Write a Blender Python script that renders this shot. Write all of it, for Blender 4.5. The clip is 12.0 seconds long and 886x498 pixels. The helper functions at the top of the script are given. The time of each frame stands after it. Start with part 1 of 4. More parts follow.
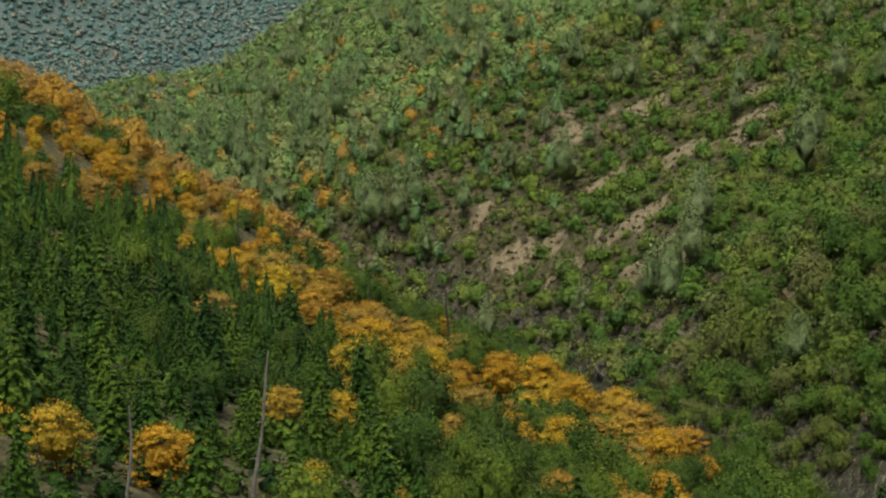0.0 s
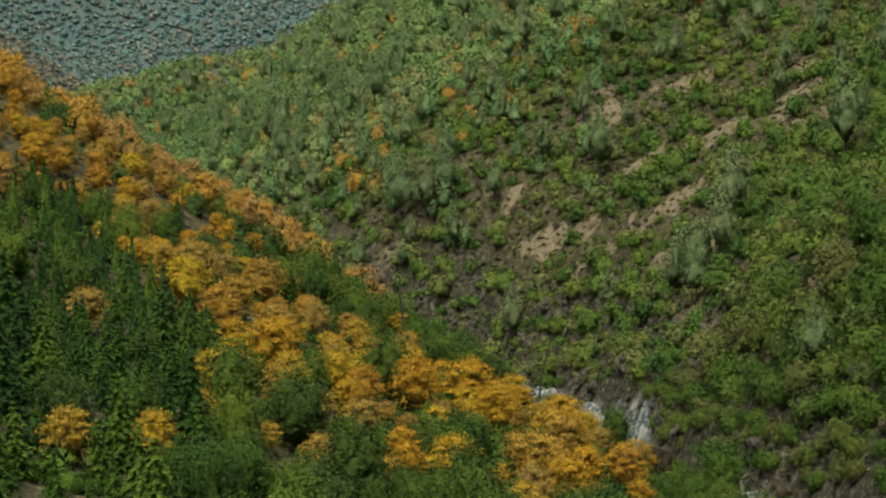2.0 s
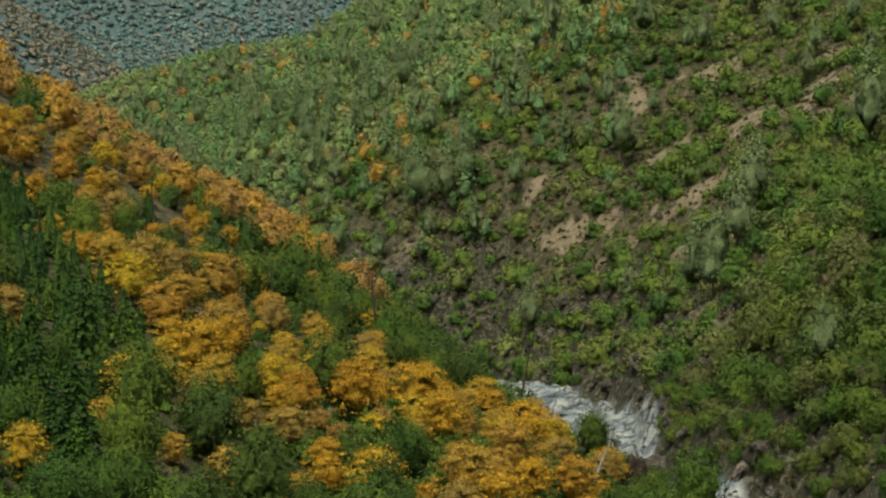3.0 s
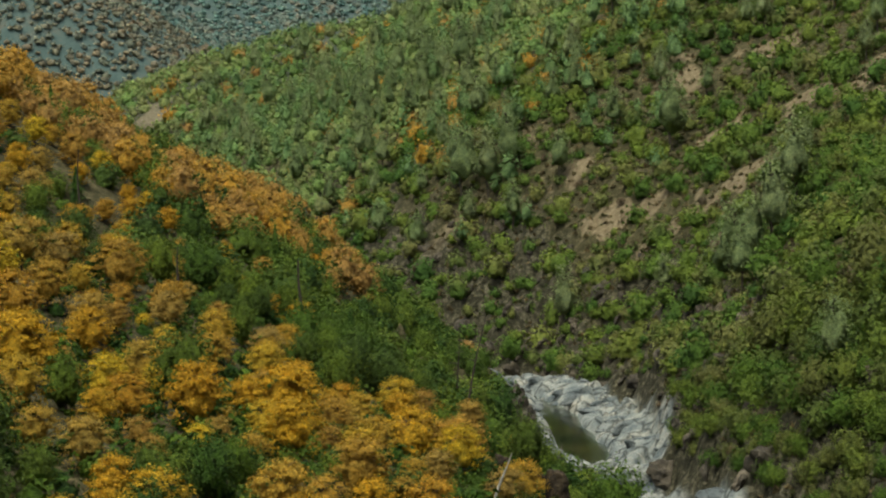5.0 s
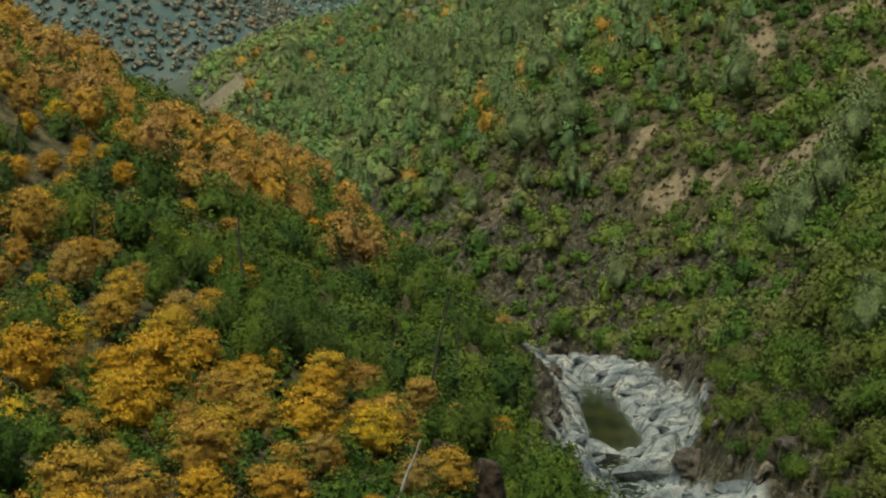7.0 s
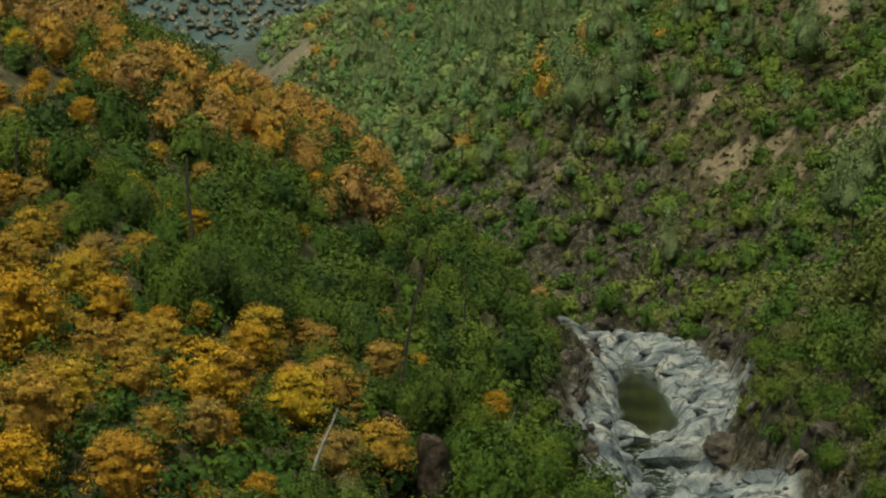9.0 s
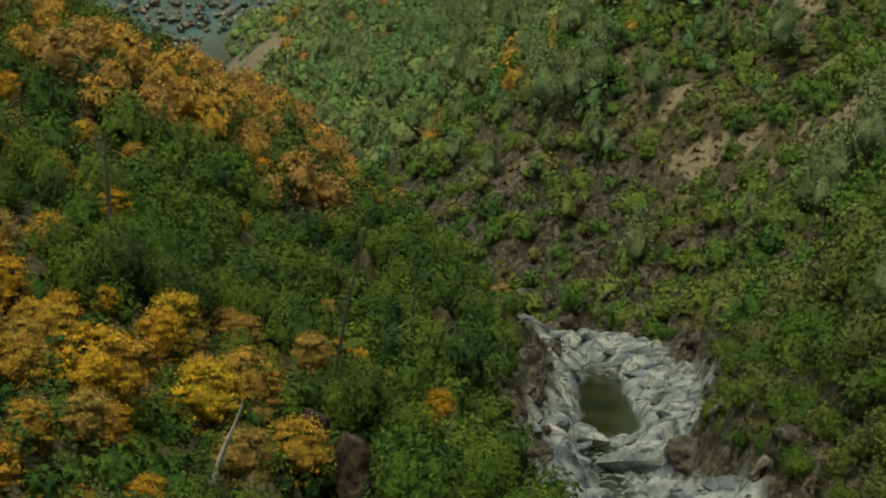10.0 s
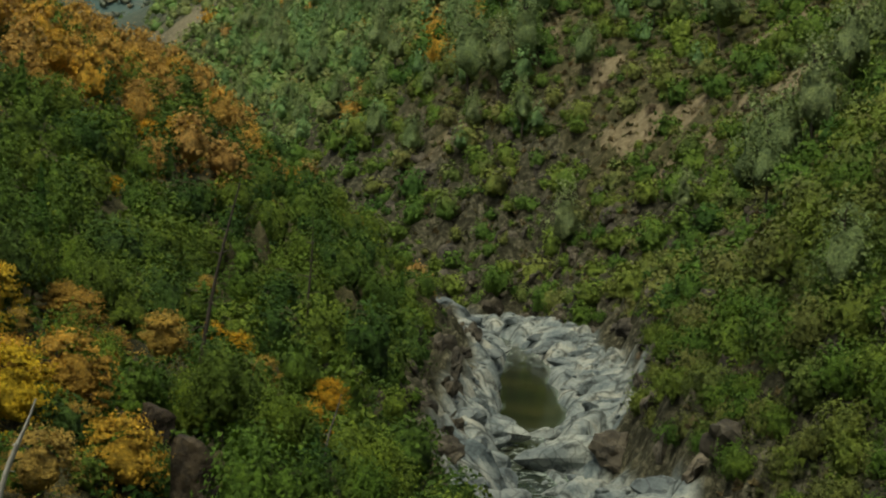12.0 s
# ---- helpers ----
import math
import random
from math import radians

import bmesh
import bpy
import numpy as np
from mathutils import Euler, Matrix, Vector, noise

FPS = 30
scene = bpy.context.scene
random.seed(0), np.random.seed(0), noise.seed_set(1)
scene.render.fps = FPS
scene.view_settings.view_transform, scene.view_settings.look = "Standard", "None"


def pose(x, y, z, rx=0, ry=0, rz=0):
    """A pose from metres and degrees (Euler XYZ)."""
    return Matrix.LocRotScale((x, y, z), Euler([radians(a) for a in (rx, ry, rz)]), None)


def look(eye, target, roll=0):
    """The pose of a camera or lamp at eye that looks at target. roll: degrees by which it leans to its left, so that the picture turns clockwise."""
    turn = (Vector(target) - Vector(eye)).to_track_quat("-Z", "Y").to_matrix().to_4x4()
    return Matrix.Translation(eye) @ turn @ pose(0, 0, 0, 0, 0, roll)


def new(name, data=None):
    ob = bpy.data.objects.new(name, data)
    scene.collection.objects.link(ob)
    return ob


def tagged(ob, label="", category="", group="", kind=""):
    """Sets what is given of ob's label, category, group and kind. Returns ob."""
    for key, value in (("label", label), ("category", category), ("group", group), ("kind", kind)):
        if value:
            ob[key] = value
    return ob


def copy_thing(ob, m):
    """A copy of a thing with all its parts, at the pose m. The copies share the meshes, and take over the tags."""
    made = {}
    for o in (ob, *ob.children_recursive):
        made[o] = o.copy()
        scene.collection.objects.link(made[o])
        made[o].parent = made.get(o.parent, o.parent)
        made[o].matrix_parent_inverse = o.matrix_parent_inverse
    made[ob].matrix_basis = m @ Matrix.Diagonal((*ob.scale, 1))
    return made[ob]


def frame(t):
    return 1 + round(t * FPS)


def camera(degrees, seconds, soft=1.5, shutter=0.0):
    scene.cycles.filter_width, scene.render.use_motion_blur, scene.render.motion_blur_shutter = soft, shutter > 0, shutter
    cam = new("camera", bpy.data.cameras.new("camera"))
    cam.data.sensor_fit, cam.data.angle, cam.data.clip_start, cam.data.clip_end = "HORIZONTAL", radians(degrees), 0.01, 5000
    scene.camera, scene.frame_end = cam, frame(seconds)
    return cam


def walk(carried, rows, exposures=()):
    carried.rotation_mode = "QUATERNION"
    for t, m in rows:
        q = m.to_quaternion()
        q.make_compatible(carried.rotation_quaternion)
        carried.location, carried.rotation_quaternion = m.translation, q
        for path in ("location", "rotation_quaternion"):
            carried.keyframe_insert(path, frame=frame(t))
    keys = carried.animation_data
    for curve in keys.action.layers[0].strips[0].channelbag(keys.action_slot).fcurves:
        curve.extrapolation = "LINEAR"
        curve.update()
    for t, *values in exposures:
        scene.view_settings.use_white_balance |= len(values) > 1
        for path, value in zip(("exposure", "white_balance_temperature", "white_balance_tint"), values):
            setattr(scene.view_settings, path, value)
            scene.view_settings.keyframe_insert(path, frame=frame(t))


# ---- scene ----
cam = camera(25.0, 12.0, soft=2.1)
PATH = [
    (0, (0.000, 0.000, 56.320), (-0.052, 99.791, 49.854), -0.406),
    (0.5, (4.110, 6.406, 55.929), (2.901, 106.181, 49.335), -0.564),
    (1, (8.275, 12.794, 55.600), (5.809, 112.535, 48.847), -0.685),
    (1.5, (12.539, 18.885, 55.309), (8.669, 118.567, 48.339), -0.746),
    (2, (16.873, 24.800, 55.077), (11.531, 124.394, 47.834), -0.781),
    (2.5, (21.183, 30.808, 54.809), (14.331, 130.291, 47.307), -0.773),
    (3, (25.544, 36.677, 54.563), (17.084, 136.023, 46.894), -0.773),
    (5, (42.400, 59.730, 52.686), (27.483, 158.261, 44.372), -0.719),
    (5.5, (45.829, 65.654, 51.861), (29.330, 163.917, 43.368), -0.643),
    (6, (48.878, 71.494, 51.013), (30.786, 169.456, 42.299), -0.567),
    (6.5, (51.459, 77.305, 50.006), (31.777, 174.939, 41.045), -0.470),
    (7, (53.634, 83.169, 48.931), (32.368, 180.445, 39.704), -0.315),
    (9, (58.065, 105.540, 44.406), (32.202, 201.607, 34.293), 0.669),
    (9.5, (58.214, 111.068, 43.321), (32.765, 207.250, 33.248), 1.106),
    (10, (58.161, 116.337, 42.346), (33.348, 212.690, 32.324), 1.444),
    (10.5, (57.841, 121.612, 41.452), (33.892, 218.182, 31.424), 1.778),
    (11, (57.320, 126.976, 40.599), (34.361, 223.776, 30.469), 1.980),
    (11.5, (56.772, 132.118, 39.835), (34.594, 229.079, 29.504), 1.979),
    (12, (56.131, 137.175, 39.100), (34.444, 234.218, 28.501), 1.958),
]
walk(cam, [(t, look(eye, target, roll)) for t, eye, target, roll in PATH], [(0.0, 0.98, 6450, 0), (6.0, 0.86, 6650, -4), (12.0, 0.57, 7000, -9)])

# ---- light ----
SUN_ELEVATION, SUN_TURN = 72.0, 200.0
world = bpy.data.worlds.new("overcast_sky")
scene.world = world
world.use_nodes = True
wn = world.node_tree.nodes
sky = wn.new("ShaderNodeTexSky")
sky.sky_type = "NISHITA"
sky.sun_disc = False
sky.sun_elevation = radians(SUN_ELEVATION)
sky.sun_rotation = radians(SUN_TURN)
sky.air_density, sky.dust_density, sky.ozone_density = 1.0, 6.0, 0.6
wn["Background"].inputs["Strength"].default_value = 0.052
world.node_tree.links.new(sky.outputs[0], wn["Background"].inputs["Color"])
sun_data = bpy.data.lights.new("sun", "SUN")
sun_data.energy, sun_data.angle, sun_data.color = 1.5, radians(28), (1.0, 0.96, 0.88)
sun = new("sun", sun_data)
sun.matrix_world = Matrix.Rotation(radians(-SUN_TURN), 4, "Z") @ Matrix.Rotation(radians(SUN_ELEVATION - 90), 4, "X")
scene.view_settings.exposure = 0.0


# ---- materials ----
def material(name):
    mat = bpy.data.materials.new(name)
    mat.use_nodes = True
    return mat, mat.node_tree.nodes, mat.node_tree.links


def ramp(nodes, stops):
    r = nodes.new("ShaderNodeValToRGB")
    e = r.color_ramp.elements
    while len(e) < len(stops):
        e.new(0.5)
    for k, (p, c) in zip(e, stops):
        k.position, k.color = p, (*c, 1)
    return r


def noise_node(nodes, links, vector, scale, detail=4.0, rough=0.55):
    n = nodes.new("ShaderNodeTexNoise")
    n.inputs["Scale"].default_value, n.inputs["Detail"].default_value, n.inputs["Roughness"].default_value = scale, detail, rough
    links.new(vector, n.inputs["Vector"])
    return n


def mix_node(nodes, links, fac, a, b, mode="MIX"):
    m = nodes.new("ShaderNodeMix")
    m.data_type, m.blend_type = "RGBA", mode
    for value, socket in ((fac, m.inputs[0]), (a, m.inputs[6]), (b, m.inputs[7])):
        if hasattr(value, "links"):
            links.new(value, socket)
        else:
            socket.default_value = value if isinstance(value, float) else (*value, 1)
    return m.outputs[2]


def range_node(nodes, links, value, a, b, c=0.0, d=1.0):
    m = nodes.new("ShaderNodeMapRange")
    m.inputs[1].default_value, m.inputs[2].default_value, m.inputs[3].default_value, m.inputs[4].default_value = a, b, c, d
    links.new(value, m.inputs[0])
    return m.outputs[0]


def leaf_material(name, hues, per_object=True, translucent=0.3, patch=0.12):
    """Leaves: the hue goes by the tree (or by patches of a joined growth), the tone by the leaf."""
    mat, n, l = material(name)
    p = n["Principled BSDF"]
    geo = n.new("ShaderNodeNewGeometry")
    if per_object:
        pick = n.new("ShaderNodeObjectInfo").outputs["Random"]
    else:
        own = n.new("ShaderNodeAttribute")
        own.attribute_name = "plant"
        plant = own.outputs["Fac"]
        stand_ = noise_node(n, l, geo.outputs["Position"], patch * 0.12, 2.0, 0.6).outputs["Fac"]
        both = n.new("ShaderNodeMath")
        both.operation = "ADD"
        l.new(plant, both.inputs[0]), l.new(stand_, both.inputs[1])
        pick = range_node(n, l, both.outputs[0], 0.5, 1.5)
    hue = ramp(n, [(i / (len(hues) - 1), c) for i, c in enumerate(hues)])
    l.new(pick, hue.inputs[0])
    tone = ramp(n, [(0.0, (0.8, 0.79, 0.78)), (0.5, (0.97, 0.97, 0.97)), (1.0, (1.18, 1.16, 1.08))])
    l.new(geo.outputs["Random Per Island"], tone.inputs[0])
    col = mix_node(n, l, 1.0, hue.outputs[0], tone.outputs[0], "MULTIPLY")
    clump = noise_node(n, l, geo.outputs["Position"], 0.9, 2.0)
    dry = ramp(n, [(0.35, (0.8, 0.82, 0.85)), (0.65, (1.15, 1.1, 1.0))])
    l.new(clump.outputs["Fac"], dry.inputs[0])
    col = mix_node(n, l, 1.0, col, dry.outputs[0], "MULTIPLY")
    grain = noise_node(n, l, geo.outputs["Position"], 3.4, 4.0, 0.7)
    leafy = ramp(n, [(0.34, (0.45, 0.47, 0.45)), (0.5, (1.0, 1.0, 1.0)), (0.66, (1.35, 1.32, 1.2))])
    l.new(grain.outputs["Fac"], leafy.inputs[0])
    col = mix_node(n, l, 1.0, col, leafy.outputs[0], "MULTIPLY")
    bump = n.new("ShaderNodeBump")
    bump.inputs["Strength"].default_value, bump.inputs["Distance"].default_value = 1.0, 0.45
    l.new(grain.outputs["Fac"], bump.inputs["Height"]), l.new(bump.outputs[0], p.inputs["Normal"])
    l.new(col, p.inputs["Base Color"])
    p.inputs["Roughness"].default_value = 0.65
    p.inputs["Specular IOR Level"].default_value = 0.25
    t = n.new("ShaderNodeBsdfTranslucent")
    l.new(col, t.inputs["Color"])
    m = n.new("ShaderNodeMixShader")
    m.inputs[0].default_value = 0.5 * translucent
    l.new(p.outputs[0], m.inputs[1]), l.new(t.outputs[0], m.inputs[2])
    l.new(m.outputs[0], n["Material Output"].inputs["Surface"])
    return mat


def bark_material(name, dark, light):
    mat, n, l = material(name)
    p = n["Principled BSDF"]
    co = n.new("ShaderNodeTexCoord")
    a = noise_node(n, l, co.outputs["Object"], 3.0, 6.0, 0.7)
    r = ramp(n, [(0.3, dark), (0.7, light)])
    l.new(a.outputs["Fac"], r.inputs[0])
    l.new(r.outputs[0], p.inputs["Base Color"])
    p.inputs["Roughness"].default_value = 0.9
    b = n.new("ShaderNodeBump")
    b.inputs["Strength"].default_value = 0.6
    l.new(a.outputs["Fac"], b.inputs["Height"]), l.new(b.outputs[0], p.inputs["Normal"])
    return mat


def rock_material(name, stops, scale=0.5):
    mat, n, l = material(name)
    p = n["Principled BSDF"]
    geo, info = n.new("ShaderNodeNewGeometry"), n.new("ShaderNodeObjectInfo")
    big = noise_node(n, l, geo.outputs["Position"], scale, 8.0, 0.65)
    r = ramp(n, stops)
    l.new(big.outputs["Fac"], r.inputs[0])
    own = ramp(n, [(0.0, (0.72, 0.74, 0.76)), (1.0, (1.2, 1.18, 1.12))])
    l.new(info.outputs["Random"], own.inputs[0])
    col = mix_node(n, l, 1.0, r.outputs[0], own.outputs[0], "MULTIPLY")
    col = mix_node(n, l, 0.8, col, joints(n, l, geo.outputs["Position"], 0.6), "MULTIPLY")
    l.new(col, p.inputs["Base Color"])
    p.inputs["Roughness"].default_value = 0.8
    b2 = n.new("ShaderNodeBump")
    b2.inputs["Strength"].default_value, b2.inputs["Distance"].default_value = 0.8, 0.6
    l.new(big.outputs["Fac"], b2.inputs["Height"])
    l.new(b2.outputs[0], p.inputs["Normal"])
    return mat


def joints(nodes, links, pos, scale):
    """Dark cracks that run between blocks of rock."""
    bend = noise_node(nodes, links, pos, scale * 1.5, 3.0)
    shift = nodes.new("ShaderNodeVectorMath")
    shift.operation = "MULTIPLY_ADD"
    shift.inputs[1].default_value = (1.8, 1.8, 1.8)
    links.new(bend.outputs["Color"], shift.inputs[0]), links.new(pos, shift.inputs[2])
    cell = nodes.new("ShaderNodeTexVoronoi")
    cell.feature = "DISTANCE_TO_EDGE"
    cell.inputs["Scale"].default_value = scale
    links.new(shift.outputs[0], cell.inputs["Vector"])
    return range_node(nodes, links, cell.outputs["Distance"], 0.0, 0.09, 0.3, 1.0)


def ground_material():
    """Leaf litter and dark soil, dry grass and scree in patches, grey bedrock low by the river, painted haze far off.
    """
    mat, n, l = material("slope_ground")
    p = n["Principled BSDF"]
    geo = n.new("ShaderNodeNewGeometry")
    pos = geo.outputs["Position"]
    sep = n.new("ShaderNodeSeparateXYZ")
    l.new(pos, sep.inputs[0])
    fine = noise_node(n, l, pos, 0.9, 8.0, 0.7)
    wide = noise_node(n, l, pos, 0.05, 5.0, 0.6)
    soil = ramp(n, [(0.3, (0.03, 0.03, 0.014)), (0.5, (0.075, 0.067, 0.032)), (0.7, (0.2, 0.165, 0.09))])
    l.new(fine.outputs["Fac"], soil.inputs[0])
    grass = ramp(n, [(0.3, (0.12, 0.09, 0.05)), (0.55, (0.24, 0.19, 0.115)), (0.78, (0.36, 0.3, 0.2))])
    l.new(fine.outputs["Fac"], grass.inputs[0])
    bare = n.new("ShaderNodeAttribute")
    bare.attribute_name = "bare"
    ragged = noise_node(n, l, pos, 0.45, 6.0, 0.7)
    torn = n.new("ShaderNodeMath")
    torn.operation = "ADD"
    l.new(bare.outputs["Fac"], torn.inputs[0]), l.new(ragged.outputs["Fac"], torn.inputs[1])
    col = mix_node(n, l, range_node(n, l, torn.outputs[0], 0.8, 1.15), soil.outputs[0], grass.outputs[0])
    rock_dark = ramp(n, [(0.32, (0.012, 0.012, 0.008)), (0.5, (0.05, 0.047, 0.03)), (0.66, (0.21, 0.19, 0.135))])
    l.new(fine.outputs["Fac"], rock_dark.inputs[0])
    cliff = n.new("ShaderNodeAttribute")
    cliff.attribute_name = "cliff"
    split = mix_node(n, l, 0.9, rock_dark.outputs[0], joints(n, l, pos, 0.8), "MULTIPLY")
    col = mix_node(n, l, cliff.outputs["Fac"], col, split)
    rock_light = ramp(n, [(0.3, (0.065, 0.08, 0.088)), (0.42, (0.165, 0.19, 0.197)), (0.52, (0.31, 0.33, 0.315)), (0.64, (0.46, 0.44, 0.375))])
    slab = noise_node(n, l, pos, 0.2, 9.0, 0.68)
    l.new(slab.outputs["Fac"], rock_light.inputs[0])
    cracked = n.new("ShaderNodeMix")
    cracked.data_type, cracked.blend_type = "RGBA", "MULTIPLY"
    cracked.inputs[0].default_value = 1.0
    chipped = mix_node(n, l, 0.4, rock_light.outputs[0], joints(n, l, pos, 0.75), "MULTIPLY")
    l.new(chipped, cracked.inputs[6]), l.new(joints(n, l, pos, 0.26), cracked.inputs[7])
    bed = n.new("ShaderNodeAttribute")
    bed.attribute_name = "bedrock"
    col = mix_node(n, l, bed.outputs["Fac"], col, cracked.outputs[2])
    # distance haze is put into the colour of the far ground, blue-grey
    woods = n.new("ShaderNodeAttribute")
    woods.attribute_name = "far_haze_woods"
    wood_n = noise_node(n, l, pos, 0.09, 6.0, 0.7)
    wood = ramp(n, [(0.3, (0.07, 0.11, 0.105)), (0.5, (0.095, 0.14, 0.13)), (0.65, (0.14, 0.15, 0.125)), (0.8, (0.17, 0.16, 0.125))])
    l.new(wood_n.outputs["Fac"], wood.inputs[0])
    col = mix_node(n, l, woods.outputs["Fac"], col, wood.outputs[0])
    l.new(col, p.inputs["Base Color"])
    p.inputs["Roughness"].default_value = 0.95
    p.inputs["Specular IOR Level"].default_value = 0.2
    b = n.new("ShaderNodeBump")
    b.inputs["Strength"].default_value, b.inputs["Distance"].default_value = 0.8, 0.6
    l.new(fine.outputs["Fac"], b.inputs["Height"]), l.new(b.outputs[0], p.inputs["Normal"])
    return mat


def water_material():
    mat, n, l = material("river_water")
    p = n["Principled BSDF"]
    p.inputs["IOR"].default_value = 1.33
    p.inputs["Specular IOR Level"].default_value = 0.3
    geo = n.new("ShaderNodeNewGeometry")
    pos = geo.outputs["Position"]
    deep = noise_node(n, l, pos, 0.12, 3.0)
    r = ramp(n, [(0.35, (0.006, 0.011, 0.006)), (0.65, (0.035, 0.034, 0.012))])
    l.new(deep.outputs["Fac"], r.inputs[0])
    shallow = n.new("ShaderNodeAttribute")
    shallow.attribute_name = "shallow"
    bottom = mix_node(n, l, range_node(n, l, shallow.outputs["Fac"], 0.0, 1.0, 0.0, 0.8), r.outputs[0], (0.16, 0.2, 0.165))
    foam_here = n.new("ShaderNodeAttribute")
    foam_here.attribute_name = "rapids"
    flecks = noise_node(n, l, pos, 0.8, 6.0, 0.7)
    f = n.new("ShaderNodeMath")
    f.operation = "MULTIPLY"
    l.new(range_node(n, l, flecks.outputs["Fac"], 0.5, 0.72), f.inputs[0]), l.new(foam_here.outputs["Fac"], f.inputs[1])
    col = mix_node(n, l, f.outputs[0], bottom, (0.36, 0.4, 0.37))
    l.new(col, p.inputs["Base Color"])
    l.new(range_node(n, l, f.outputs[0], 0.0, 1.0, 0.06, 0.6), p.inputs["Roughness"])
    rip = noise_node(n, l, pos, 1.5, 4.0)
    b = n.new("ShaderNodeBump")
    b.inputs["Strength"].default_value, b.inputs["Distance"].default_value = 0.15, 0.2
    l.new(rip.outputs["Fac"], b.inputs["Height"]), l.new(b.outputs[0], p.inputs["Normal"])
    return mat


GROUND, WATER = ground_material(), water_material()
ORANGE_LEAF = leaf_material("autumn_leaves", [(0.48, 0.3, 0.07), (0.66, 0.36, 0.03), (0.72, 0.43, 0.03), (0.48, 0.33, 0.09), (0.68, 0.44, 0.035), (0.74, 0.53, 0.035), (0.54, 0.32, 0.06)], True, 0.35)
FIR_LEAF = leaf_material("fir_needles", [(0.028, 0.075, 0.008), (0.06, 0.135, 0.012), (0.12, 0.2, 0.018), (0.04, 0.095, 0.014)], True, 0.2)
OAK_LEAF = leaf_material("live_oak_leaves", [(0.05, 0.1, 0.014), (0.1, 0.185, 0.022), (0.19, 0.265, 0.03), (0.07, 0.12, 0.022), (0.145, 0.215, 0.024), (0.06, 0.135, 0.02)], True, 0.25)
PINE_LEAF = leaf_material("grey_pine_needles", [(0.217, 0.302, 0.124), (0.268, 0.353, 0.149), (0.3, 0.365, 0.167)], True, 0.25)
SHRUB_LEAF = leaf_material("shrub_leaves", [(0.07, 0.145, 0.02), (0.115, 0.2, 0.026), (0.175, 0.235, 0.038), (0.175, 0.185, 0.06), (0.095, 0.185, 0.024), (0.15, 0.22, 0.03)], True, 0.25)
SCRUB_LEAF = leaf_material("chaparral_leaves", [(0.08, 0.17, 0.03), (0.135, 0.235, 0.034), (0.225, 0.295, 0.05), (0.25, 0.25, 0.09), (0.11, 0.21, 0.034), (0.2, 0.285, 0.046)], False, 0.25, 0.3)
# the chaparral green again, lightened to paint in haze on the farther hillside
HILL_HAZE_LEAF = leaf_material("hill_brush_haze_leaves", [(0.165, 0.285, 0.085), (0.225, 0.35, 0.1), (0.29, 0.37, 0.125), (0.27, 0.29, 0.12), (0.195, 0.335, 0.1)], False, 0.3, 0.2)
# distant leaves: bluish and greyed base colours stand in for haze
FAR_HAZE_LEAF = leaf_material("far_wood_haze_leaves", [(0.15, 0.27, 0.265), (0.19, 0.32, 0.3), (0.26, 0.3, 0.27), (0.17, 0.29, 0.265), (0.3, 0.28, 0.23)], False, 0.25, 0.025)
SPUR_HAZE_LEAF = leaf_material("far_spur_haze_leaves", [(0.26, 0.25, 0.19), (0.29, 0.28, 0.21), (0.33, 0.26, 0.18), (0.25, 0.275, 0.21), (0.23, 0.255, 0.21)], False, 0.25, 0.025)
AUTUMN_WOOD = leaf_material("autumn_wood_leaves", [(0.5, 0.3, 0.09), (0.66, 0.38, 0.05), (0.5, 0.31, 0.11), (0.68, 0.4, 0.06)], False, 0.3, 0.2)
OAK_WOOD = leaf_material("oak_wood_leaves", [(0.055, 0.115, 0.018), (0.11, 0.185, 0.024), (0.18, 0.25, 0.03), (0.08, 0.145, 0.028)], False, 0.25, 0.2)
FIR_WOOD = leaf_material("fir_wood_needles", [(0.028, 0.075, 0.008), (0.06, 0.135, 0.012), (0.12, 0.2, 0.018), (0.04, 0.095, 0.014)], False, 0.2, 0.35)
# the pines' own pale green, with some haze lightening put into the colour
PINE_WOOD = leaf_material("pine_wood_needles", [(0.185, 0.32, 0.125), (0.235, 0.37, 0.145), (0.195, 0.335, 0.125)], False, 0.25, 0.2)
DRY_LEAF = leaf_material("dry_brush_twigs", [(0.16, 0.12, 0.08), (0.22, 0.17, 0.12), (0.13, 0.12, 0.09)], True, 0.2)
GRASS = leaf_material("dry_grass_blades", [(0.22, 0.17, 0.09), (0.33, 0.26, 0.15), (0.16, 0.15, 0.07), (0.1, 0.13, 0.04), (0.26, 0.19, 0.1)], False, 0.3, 0.12)
BARK = bark_material("brown_bark", (0.05, 0.04, 0.03), (0.14, 0.11, 0.08))
DEAD_WOOD = bark_material("weathered_dead_wood", (0.12, 0.1, 0.085), (0.3, 0.27, 0.23))
CHARRED = bark_material("dark_dead_bark", (0.03, 0.025, 0.02), (0.1, 0.075, 0.055))
PALE_WOOD = bark_material("bleached_dead_wood", (0.3, 0.27, 0.23), (0.55, 0.52, 0.46))
RIVER_ROCK = rock_material("pale_river_rock", [(0.3, (0.06, 0.075, 0.083)), (0.47, (0.15, 0.17, 0.178)), (0.64, (0.31, 0.32, 0.3))], 0.3)
CLIFF_ROCK = rock_material("brown_cliff_rock", [(0.32, (0.022, 0.018, 0.013)), (0.5, (0.075, 0.06, 0.042)), (0.7, (0.19, 0.16, 0.115))])
RUST_ROCK = rock_material("rust_brown_rock", [(0.25, (0.014, 0.009, 0.005)), (0.5, (0.04, 0.024, 0.011)), (0.75, (0.14, 0.1, 0.052))])

